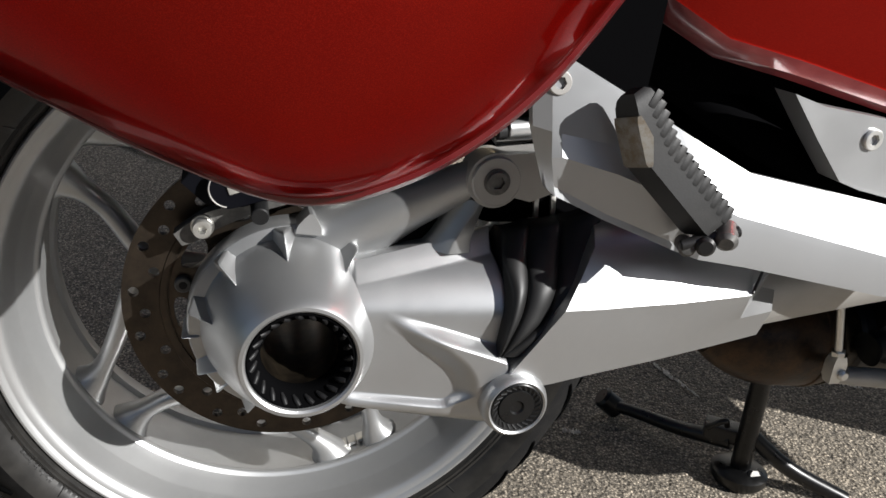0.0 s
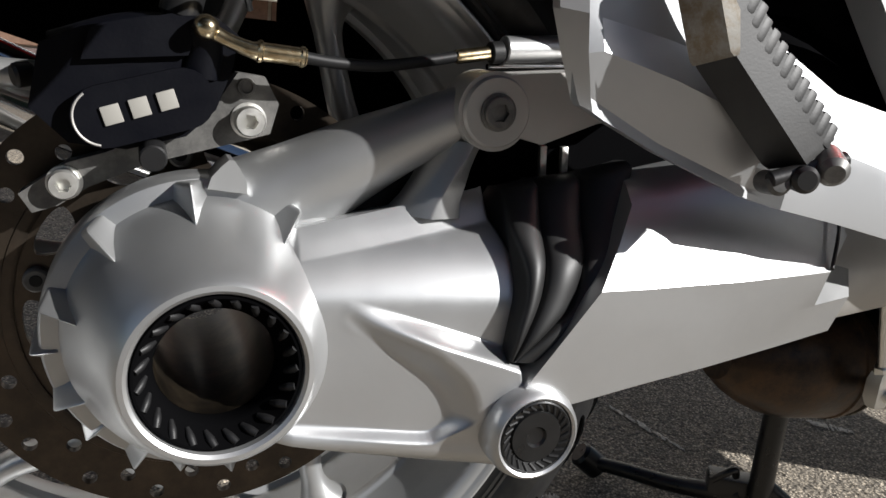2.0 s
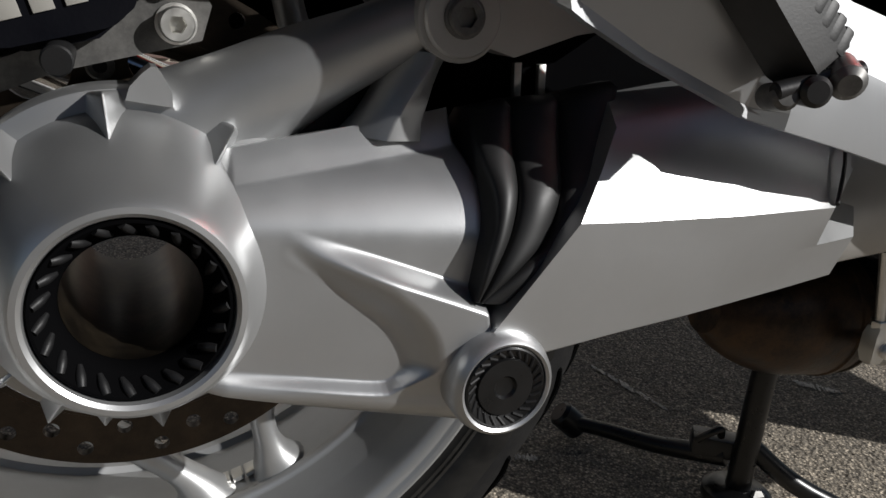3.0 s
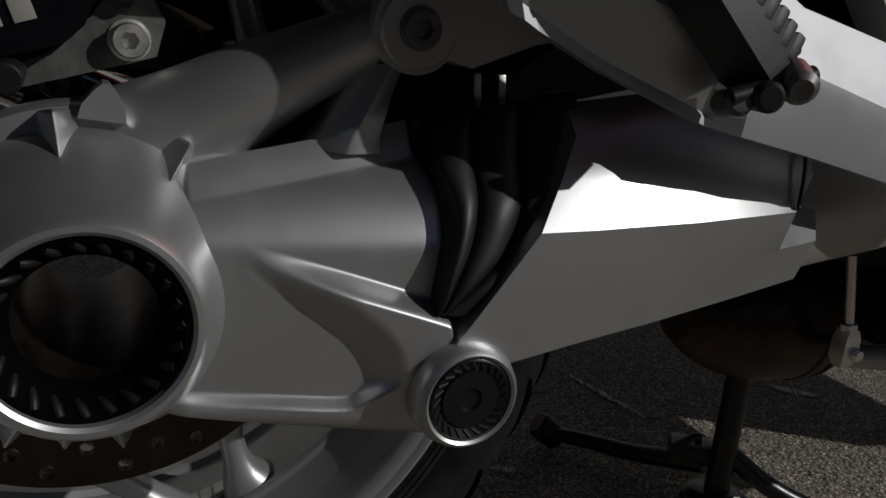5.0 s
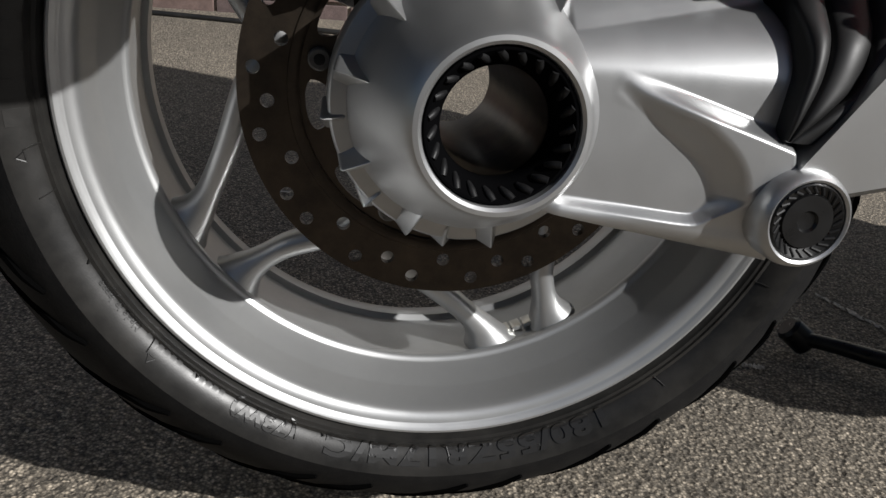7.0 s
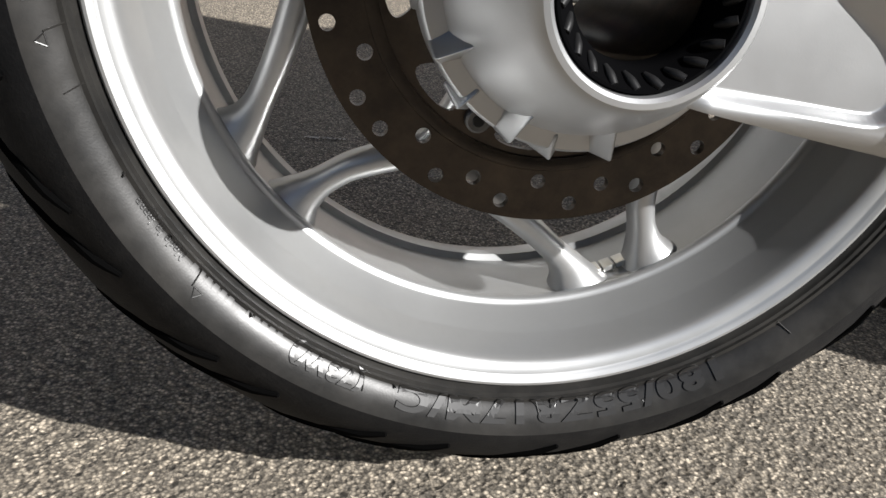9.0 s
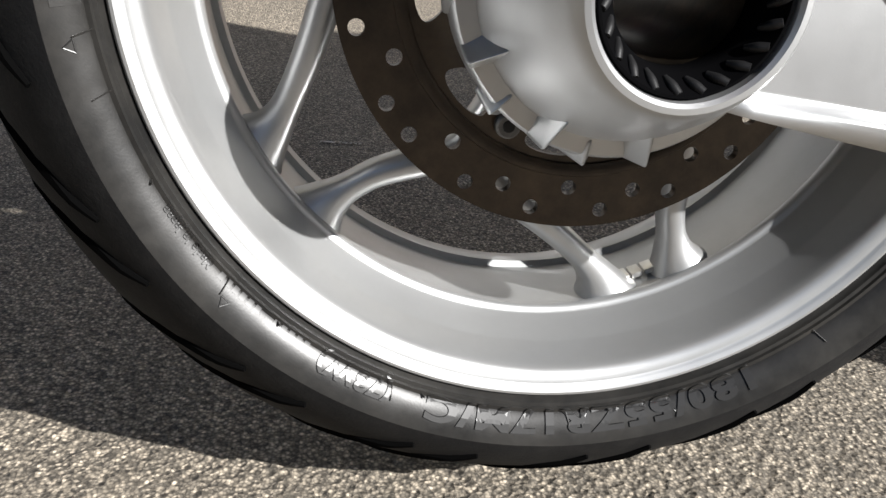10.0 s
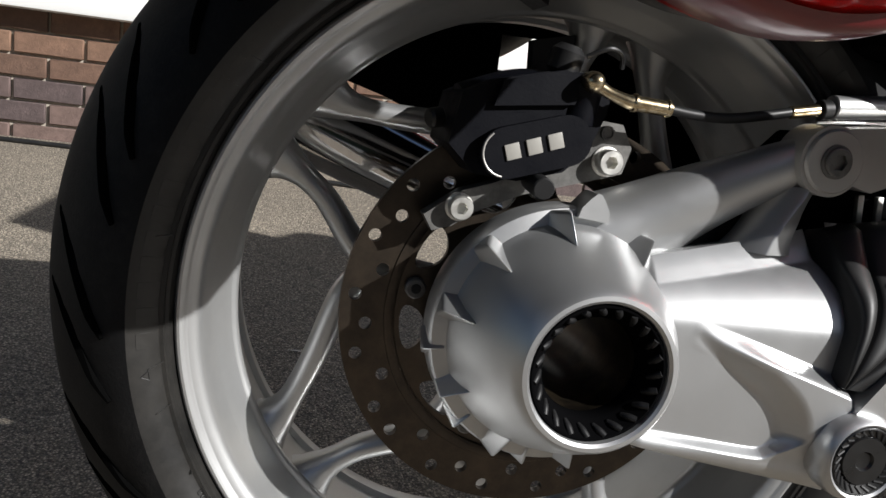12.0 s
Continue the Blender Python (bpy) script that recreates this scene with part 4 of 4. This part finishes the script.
rings = []
for t, s, w in ((-0.140, 0.55, 0.62), (-0.115, 0.80, 0.64), (-0.070, 0.94, 0.66), (0.0, 1.0, 0.70), (0.18, 1.0, 0.88), (0.34, 1.0, 1.0), (0.65, 1.0, 1.0), (0.96, 1.0, 1.0), (1.0, 0.92, 0.95)):
    p = edge_at(t)
    mid = p + (lv + rv * w) / 2
    rings.append([mid + (q - mid) * s for q in (p, p + lv, p + lv + rv * w, p + rv * w)])
peg = part("footrest", bevelled(skin(rings), 0.0030, 3, 30), RUBBER, bike, "folded black rubber footrest with a worn metal plate")
plate_rows = []
for t, k, w in ((-0.01, 0.5, 0.05), (0.03, 1.0, 0.10), (0.16, 1.0, 0.26), (0.31, 1.0, 0.10), (0.335, 0.6, 0.04)):
    p = edge_at(t)
    plate_rows.append([p + lv * 1.02 + Vector((-0.0016 * k, 0, 0)), p + lv * 0.04 + Vector((-0.0020 * k, -0.0010, 0)), p + rv * w + Vector((0, -0.0016 * k, 0)), p + rv * w + Vector((0, 0.004, 0)), p + lv * 0.9 + rv * 0.06])
part("metal_plate", bevelled(skin(plate_rows), 0.0008, 2, 20), BARE, peg, "worn bare metal block")
along = (EDGE[2] - EDGE[0]).normalized()
frame_rib = Matrix((along, rv.normalized(), along.cross(rv).normalized())).transposed()
for k in range(15):
    t = -0.04 + k / 14
    p = edge_at(t) + rv * float(np.interp(t, [0.0, 0.34], [0.64, 0.90])) + lv * 0.22
    part("grip_rib", box(p, (0.0060, 0.0135, 0.0100), frame_rib @ Matrix.Rotation(radians(24), 3, "Z"), 0.0018, 2), RUBBER, peg)
hinge = part("hinge", rod((0.274, -0.196, 0.4530), (0.284, -0.178, 0.4600), 0.0078, 20, 0.003), CAST, peg, "cast metal hinge with a pin")
part("hinge_lug", rod((0.262, -0.192, 0.4490), (0.270, -0.172, 0.4490), 0.0068, 20, 0.002), DARK_METAL, peg)
part("hinge_lug", rod((0.252, -0.186, 0.4460), (0.260, -0.166, 0.4440), 0.0060, 20, 0.002), CAST, peg)
part("hinge_pin", rod((0.248, -0.182, 0.4470), (0.288, -0.188, 0.4600), 0.0042, 14), DARK_METAL, peg)

# pannier
outline = [(-0.020, 0.507), (0.032, 0.520), (0.080, 0.553), (0.118, 0.600), (0.165, 0.680), (0.195, 0.780), (0.150, 0.880), (-0.100, 0.930), (-0.350, 0.900), (-0.450, 0.800), (-0.400, 0.680), (-0.270, 0.603), (-0.150, 0.556), (-0.080, 0.525)]
closed = outline[-2:] + outline + outline[:3]
loop = smooth_path(closed, 8)[16:16 + 8 * len(outline)]


def shell(depths):
    """Rings of the case's outline, each drawn in towards its middle."""
    rows = []
    for y, d in depths:
        row = [(p[0] + (-0.12 - p[0]) * d / 0.21, p[1] + (0.72 - p[1]) * d / 0.21) for p in loop]
        rows.append([(x, y - math.copysign(0.7 * max(0.0, 0.05 - x) ** 2 * min(1, abs(y - WY) / 0.25), y - WY), z) for x, z in row])
    return skin(rows)


CASE = ((-0.175, 0.030), (-0.185, 0.016), (-0.205, 0.008), (-0.235, 0.002), (-0.258, 0.0), (-0.276, 0.001), (-0.293, 0.005), (-0.310, 0.0125), (-0.326, 0.023), (-0.341, 0.036), (-0.356, 0.053),
        (-0.371, 0.076), (-0.383, 0.102), (-0.393, 0.135), (-0.400, 0.170), (-0.403, 0.205))
pannier = part("pannier", shell(CASE[3:]), RED, bike, "glossy metallic red pannier case", 60)
part("inner_shell", shell(CASE[:4]), BLACK, pannier, "black inner half of the case", 60)
part("pannier_rim", shell([(-0.246, 0.001), (-0.250, -0.0020), (-0.266, -0.0030), (-0.282, -0.0020), (-0.287, 0.001)]), DARK_RED, pannier, "dark red seam lip", 60)
far = part("pannier", shell([(2 * WY - y, d) for y, d in CASE[3:]]), RED, bike, "glossy metallic red pannier case", 60)
part("inner_shell", shell([(2 * WY - y, d) for y, d in CASE[:4]]), BLACK, far, "black inner half of the case", 60)
mount = part("pannier_mount", bevelled(skin([[(x, -0.180, z), (x, -0.200, z), (x, -0.200, z + 0.0080), (x, -0.180, z + 0.0080)] for x, z in ((-0.1305, 0.5365), (-0.1050, 0.5240), (-0.0800, 0.5115))]), 0.0015, 2, 25), BLACK, bike, "black pannier rail with two pale pads")
for x, z in ((-0.1200, 0.5360), (-0.0870, 0.5192)):
    part("pad", box((x, -0.2005, z), (0.0100, 0.003, 0.0040), Matrix.Rotation(radians(25), 3, "Y"), 0.0012), TAN, mount)

# side fairing, its lower band and the silver panel
fair = [(0.225, -0.095, 0.650), (0.253, -0.105, 0.602), (0.300, -0.110, 0.579), (0.364, -0.112, 0.567), (0.450, -0.114, 0.548), (0.640, -0.116, 0.510)]
rings = []
for k, (x, y, z) in enumerate(fair):
    rings.append([(x, y + 0.03, z - 0.004), (x, y, z), (x, y - 0.014, z + 0.05), (x - 0.004, y - 0.022, z + 0.11), (x - 0.01, y - 0.022, z + 0.20), (x - 0.01, y + 0.03, z + 0.30), (x, y + 0.06, z + 0.30), (x, y + 0.06, z)])
fairing = part("side_fairing", bevelled(skin(rings), 0.003, 2, 30), RED, bike, "glossy red side fairing")
band = [[(x - 0.004, y + 0.010, z - 0.014), (x, y + 0.001, z - 0.010), (x, y - 0.0025, z + 0.001), (x, y + 0.012, z + 0.002), (x, y + 0.014, z - 0.013)] for x, y, z in fair]
part("fairing_band", bevelled(skin(band), 0.002, 2, 25), DARK_RED, fairing, "dark red lower trim of the fairing")
panel = [(0.352, 0.546), (0.381, 0.538), (0.446, 0.530), (0.640, 0.498), (0.640, 0.430), (0.469, 0.466), (0.432, 0.4735), (0.412, 0.480), (0.382, 0.512)]
side_panel = part("side_panel", plate(panel, -0.130, -0.105, 0.006, 3), SILVER, bike, "silver painted side cover with a bolt")
socket_bolt((0.431, -0.128, 0.5145), side_panel, 0.0085, 0.005, ZINC, 0.55)

# dark frame and tail that close the machine behind, with near-black fillers standing in for shade
frame_dark = part("rear_frame", box((0.415, 0.02, 0.635), (0.50, 0.19, 0.21), bevel=0.02), DEEP, bike, "near-black block filling the shaded void behind the panels")
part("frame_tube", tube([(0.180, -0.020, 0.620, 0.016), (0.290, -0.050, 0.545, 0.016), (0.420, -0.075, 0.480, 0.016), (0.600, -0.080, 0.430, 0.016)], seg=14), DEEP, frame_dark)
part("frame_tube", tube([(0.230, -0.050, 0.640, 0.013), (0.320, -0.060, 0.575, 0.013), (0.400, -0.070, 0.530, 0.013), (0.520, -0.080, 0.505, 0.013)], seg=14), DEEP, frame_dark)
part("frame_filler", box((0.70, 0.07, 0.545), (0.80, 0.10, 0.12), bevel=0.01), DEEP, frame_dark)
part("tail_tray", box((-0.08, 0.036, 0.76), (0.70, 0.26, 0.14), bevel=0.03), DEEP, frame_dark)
# added black sheets: the dark behind the wheel, put into their colour
part("shade_sheet", plate([(-0.225, 0.530), (-0.160, 0.500), (-0.146, 0.484), (-0.096, 0.470), (-0.044, 0.450), (-0.022, 0.432), (0.190, 0.428), (0.250, 0.445), (0.250, 0.760), (0.066, 0.760), (0.066, 0.503), (-0.005, 0.503), (-0.005, 0.760), (-0.225, 0.760)], 0.150, 0.162, 0.003), DEEP, bike, "near-black sheet behind the wheel, added in place of shade")
part("shade_sheet_flap", plate([(-0.004, 0.533), (0.065, 0.533), (0.065, 0.760), (-0.004, 0.760)], 0.150, 0.162, 0.002), DEEP, bike)
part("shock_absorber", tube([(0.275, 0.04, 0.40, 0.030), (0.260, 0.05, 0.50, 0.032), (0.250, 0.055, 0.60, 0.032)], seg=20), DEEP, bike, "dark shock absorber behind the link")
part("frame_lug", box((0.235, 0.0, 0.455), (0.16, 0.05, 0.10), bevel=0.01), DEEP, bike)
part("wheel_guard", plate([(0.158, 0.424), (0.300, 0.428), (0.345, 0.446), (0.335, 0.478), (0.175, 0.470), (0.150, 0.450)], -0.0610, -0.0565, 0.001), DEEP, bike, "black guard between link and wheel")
for x in (0.1885, 0.2030):
    part("hose_clip", box((x, -0.0640, 0.4345), (0.0042, 0.004, 0.020), Matrix.Rotation(radians(-6), 3, "Y"), 0.0006), ZINC, bike)

# filler block, added to block sun and darken the gap above the arm
part("gearbox", box((0.52, 0.10, 0.420), (0.48, 0.20, 0.17), bevel=0.02), DEEP, bike, "black filler block for gearbox and frame, added to shade the ground")
# unseen front of the machine, added and sized for the shadow it casts
part("engine", bevelled(skin([[(x, y, z) for y, z in ((-0.12, 0.20), (-0.17, 0.26), (-0.17, 0.46), (-0.12, 0.56), (0.17, 0.56), (0.20, 0.46), (0.20, 0.26), (0.14, 0.20))] for x in (0.76, 0.99)]), 0.02, 3, 20), DARK_METAL, bike, "unseen dark engine block, sized to cast its shadow on the ground")
# made-up plate out of view that keeps sun off the exhaust cone
part("frame_plate", plate([(0.700, 0.370), (0.860, 0.340), (0.860, 0.520), (0.700, 0.500)], -0.205, -0.190, 0.003), BLACK, bike, "unseen black plate, added to shade the exhaust")
# made-up plate, added to block the sun from the upper rim
part("rim_shade_plate", plate([(0.060, 0.604), (0.140, 0.572), (0.207, 0.541), (0.245, 0.522), (0.250, 0.620), (0.220, 0.700), (0.060, 0.700)], -0.104, -0.096, 0.002), DEEP, bike, "black plate behind the footrest bracket, added to keep sun off the rim")
rings = []
for x, w, z0, z1 in ((0.50, 0.16, 0.66, 0.84), (0.72, 0.20, 0.60, 0.92), (0.95, 0.27, 0.50, 1.02), (1.20, 0.33, 0.42, 1.12), (1.42, 0.30, 0.55, 1.24), (1.58, 0.18, 0.72, 1.12)):
    rings.append([(x, WY + w * math.copysign(abs(math.cos(t)) ** 0.7, math.cos(t)), (z0 + z1) / 2 + (z1 - z0) / 2 * math.copysign(abs(math.sin(t)) ** 0.8, math.sin(t))) for t in (2 * math.pi * k / 28 for k in range(28))])
part("front_fairing", skin(rings), BLACK, bike, "unseen dark front fairing and tank, added to cast shadow")
# bottom edge laid out so that its shadow ends where the ground turns sunny
part("lower_fairing", bevelled(skin([[(x, y, 0.32), (x, y - 0.01, 0.36), (x, y - 0.01, 0.62), (x, 0.26, 0.62), (x, 0.26, 0.32)] for x, y in ((1.06, -0.045), (1.17, -0.110), (1.35, -0.230), (1.50, -0.255))]), 0.006, 2, 30), BLACK, bike, "unseen black body beside the engine, shaped to cast a shadow edge")
part("seat", box((0.20, WY, 0.86), (0.80, 0.30, 0.10), bevel=0.04, segments=3), BLACK, bike, "black touring seat")
part("windscreen", skin([[(1.30, WY + 0.20 * c, 1.10), (1.26, WY + 0.20 * c, 1.10), (1.02, WY + 0.19 * c, 1.40), (1.03, WY + 0.19 * c, 1.40)] for c in (-1, -0.5, 0, 0.5, 1)]), GLOSS, bike, "tinted windscreen")

# exhaust, centre stand and shift rod under the machine
exhaust = part("exhaust", tube([(0.462, 0.060, 0.246, 0.020), (0.490, 0.060, 0.243, 0.038), (0.530, 0.062, 0.240, 0.054), (0.570, 0.065, 0.240, 0.0600), (0.606, 0.065, 0.240, 0.0600), (0.612, 0.065, 0.240, 0.0520)], seg=36), RUST, bike, "heat-stained brown exhaust collector")
part("exhaust_band", rod((0.586, 0.065, 0.240), (0.598, 0.065, 0.240), 0.0622, 40, 0.003), RUST, exhaust)
part("weld_seam", lathe([(0.0585, -0.003), (0.0612, -0.001), (0.0612, 0.002), (0.0585, 0.004)], 0.0, 0.0, 40, loop=True), BRONZE, exhaust).matrix_local = pose(0.611, 0.065, 0.240, 0, 0, -90)
part("pipe", tube([(0.608, 0.065, 0.240, 0.0500), (0.640, 0.066, 0.238, 0.0480), (0.700, 0.068, 0.234, 0.0480), (0.800, 0.070, 0.230, 0.0480)], seg=32), BRONZE, exhaust, "shiny brown exhaust pipe")
part("exhaust_clamp", rod((0.640, 0.066, 0.238), (0.662, 0.067, 0.236), 0.0520, 40, 0.004), DARK_METAL, exhaust)
muffler = part("muffler", tube([(0.120, 0.190, 0.350, 0.026), (0.000, 0.200, 0.385, 0.032), (-0.110, 0.210, 0.424, 0.036), (-0.200, 0.220, 0.460, 0.038), (-0.262, 0.225, 0.484, 0.038)], seg=32), CHROME, bike, "chromed silencer on the far side")
stand = part("centre_stand", tube([(0.590, 0.092, 0.300, 0.0125), (0.592, 0.098, 0.150, 0.0125), (0.600, 0.105, 0.024, 0.0130)], seg=18), STAND_PAINT, bike, "black tubular centre stand with foot lever")
part("foot_bolt", rod((0.606, 0.086, 0.020), (0.606, 0.080, 0.024), 0.0085, 6, 0.001), CAST, stand)
part("spring_hook", tube([(0.575, 0.118, 0.078, 0.004), (0.566, 0.112, 0.090, 0.004), (0.556, 0.116, 0.084, 0.004), (0.552, 0.126, 0.072, 0.004)], seg=10), STAND_PAINT, stand)
part("stand_leg", tube([(0.598, 0.104, 0.075, 0.0105), (0.650, 0.078, 0.035, 0.0105), (0.720, 0.045, 0.004, 0.0105)], seg=16), STAND_PAINT, stand)
part("stand_foot", lathe([(0.001, -0.012), (0.030, -0.012), (0.036, -0.004), (0.036, 0.006), (0.028, 0.012), (0.001, 0.012)], 0.0, 0.0, 28), STAND_PAINT, stand).matrix_local = pose(0.600, 0.105, 0.012, 90, 0, 0)
part("lever_joint", box((0.588, 0.130, 0.060), (0.060, 0.030, 0.022), Matrix.Rotation(radians(-35), 3, "Z"), 0.005), STAND_PAINT, stand)
part("foot_lever", tube([(0.490, 0.262, 0.024, 0.0085), (0.515, 0.232, 0.028, 0.0090), (0.550, 0.182, 0.034, 0.0100), (0.590, 0.120, 0.052, 0.0120)], seg=16), STAND_PAINT, stand)
part("lever_pad", rod((0.474, 0.270, 0.036), (0.502, 0.262, 0.014), 0.016, 20, 0.004), STAND_PAINT, stand, "knurled rubber pad")
shift = part("shift_rod", rod((0.556, -0.020, 0.330), (0.574, -0.020, 0.262), 0.0042, 14), ZINC, bike, "bright gear shift rod with ball joint")
part("lock_nut", rod((0.5735, -0.020, 0.264), (0.575, -0.020, 0.257), 0.0072, 6, 0.0006), ZINC, shift)
part("clevis", bevelled(skin([[(0.575 + w * x, -0.020 + d * y, z) for x, y in ((-1, -1), (1, -1), (1, 1), (-1, 1))] for z, w, d in ((0.258, 0.006, 0.006), (0.250, 0.0085, 0.007), (0.234, 0.0085, 0.007), (0.226, 0.006, 0.005))]), 0.0018, 2, 20), ZINC, shift)
part("rod_end", rod((0.580, -0.032, 0.238), (0.580, -0.010, 0.238), 0.0062, 18, 0.002), ZINC, shift)
part("rod_boot", rod((0.555, -0.020, 0.326), (0.552, -0.020, 0.342), 0.016, 20, 0.004), BLACK, shift)
part("shift_lever", tube([(0.575, -0.016, 0.232, 0.009), (0.630, -0.016, 0.226, 0.011), (0.72, -0.016, 0.214, 0.012)], seg=14), SATIN, shift)
boot = [(0.632 + 0.0075 * k, 0.0, 0.252 + 0.0015 * k, 0.0150 if k % 2 else 0.0195) for k in range(9)]
part("gaiter", tube(boot, seg=22, steps=3), RUBBER, shift, "ribbed black rubber gaiter")

# ---- house wall ----
WALL_Y, BASE = 2.36, float(ground_rise(np.array(2.36)))
wall_turn = pose(0, WALL_Y, BASE, 0, 0, -1.5)
wall = new("wall_1", mesh_of(box((0, 0.12, 1.25), (9.0, 0.22, 2.6), bevel=0), "wall_1", MORTAR))
wall.matrix_world = wall_turn
tagged(wall, "house wall of brown brick with pale mortar", "wall", kind="structure")
brick_mesh = mesh_of(box((0, 0, 0), (0.215, 0.02, 0.066), bevel=0.003, segments=1), "brick", BRICK)
low_brick = mesh_of(box((0, 0, 0), (0.215, 0.02, 0.066), bevel=0.003, segments=1), "brick", PURPLE_BRICK)
rnd = random.Random(7)
for row in range(6):
    for k in range(22):
        b = new("brick", low_brick if row < 3 else brick_mesh)
        b.parent = wall
        b.matrix_local = pose(-3.2 + 0.225 * k + (0.1125 if row % 2 else 0) + rnd.uniform(-0.002, 0.002), 0.0055 + rnd.uniform(-0.0012, 0.0012), 0.014 + 0.075 * row, rnd.uniform(-0.6, 0.6), rnd.uniform(-0.4, 0.4), rnd.uniform(-0.6, 0.6))
sill = new("window_1", mesh_of(box((0, 0.045, 0.452), (8.8, 0.27, 0.062), bevel=0.008), "window_1", WHITE))
sill.matrix_world = wall_turn
tagged(sill, "white painted window sill on the brick wall", "window", kind="structure")
part("window_frame", box((0, 0.02, 0.560), (8.8, 0.06, 0.15), bevel=0.008), WHITE, sill)
part("window_frame", box((0, 0.02, 1.420), (8.8, 0.06, 0.12), bevel=0.008), WHITE, sill)
for k in range(10):
    part("window_post", box((-4.05 + 0.9 * k, 0.02, 0.998), (0.07, 0.06, 0.724), bevel=0.008), WHITE, sill)
    if k < 9:
        part("pane", box((-3.60 + 0.9 * k, 0.008, 0.998), (0.83, 0.006, 0.724), bevel=0), GLASS, sill)

# pale streaks on the asphalt: sun through the gaps, put into their colour
def pale_streak(x0, y0, x1, y1, w):
    bm = bmesh.new()
    n, rows = 30, []
    rg = random.Random(int(x0 * 1000))
    for k in range(n + 1):
        t = k / n
        x, y = x0 + (x1 - x0) * t, y0 + (y1 - y0) * t
        h = w * (0.35 + 0.65 * math.sin(math.pi * (0.1 + 0.8 * t))) * rg.uniform(0.25, 1.25)
        z = float(ground_rise(np.array(y))) + 0.0022
        rows.append([bm.verts.new((x + h * 0.4, y + h, z)), bm.verts.new((x, y, z + 0.0012)), bm.verts.new((x - h * 0.4, y - h, z))])
    for a, b in zip(rows, rows[1:]):
        if rg.random() > 0.22:
            bm.faces.new((a[0], a[1], b[1], b[0]))
        if rg.random() > 0.22:
            bm.faces.new((a[1], a[2], b[2], b[1]))
    ob = new("scuff_mark", mesh_of(bm, "scuff_mark", SUN_STREAK))
    tagged(ob, "pale streak on the asphalt, sunlight put into its colour", "ground mark", "scuffs on the drive", "structure")


for spot in ((0.635, 0.444, 0.664, 0.302, 0.009), (-0.135, 0.832, -0.070, 0.826, 0.006), (0.911, 0.593, 0.881, 0.510, 0.016), (0.925, 0.340, 0.972, 0.300, 0.012), (0.405, 0.240, 0.430, 0.232, 0.008)):
    pale_streak(*spot)

# black cable lying on the drive along the foot of the wall
line = [(-1.60, 2.330), (-1.05, 2.300), (-0.60, 2.262), (-0.25, 2.205), (0.10, 2.130), (0.45, 2.075), (0.90, 2.060)]
cable = new("cable", mesh_of(tube([(x, y, float(ground_rise(np.array(y))) + 0.008, 0.0085) for x, y in line], seg=10), "cable", RUBBER))
tagged(cable, "black cable lying on the asphalt along the wall", "cable")
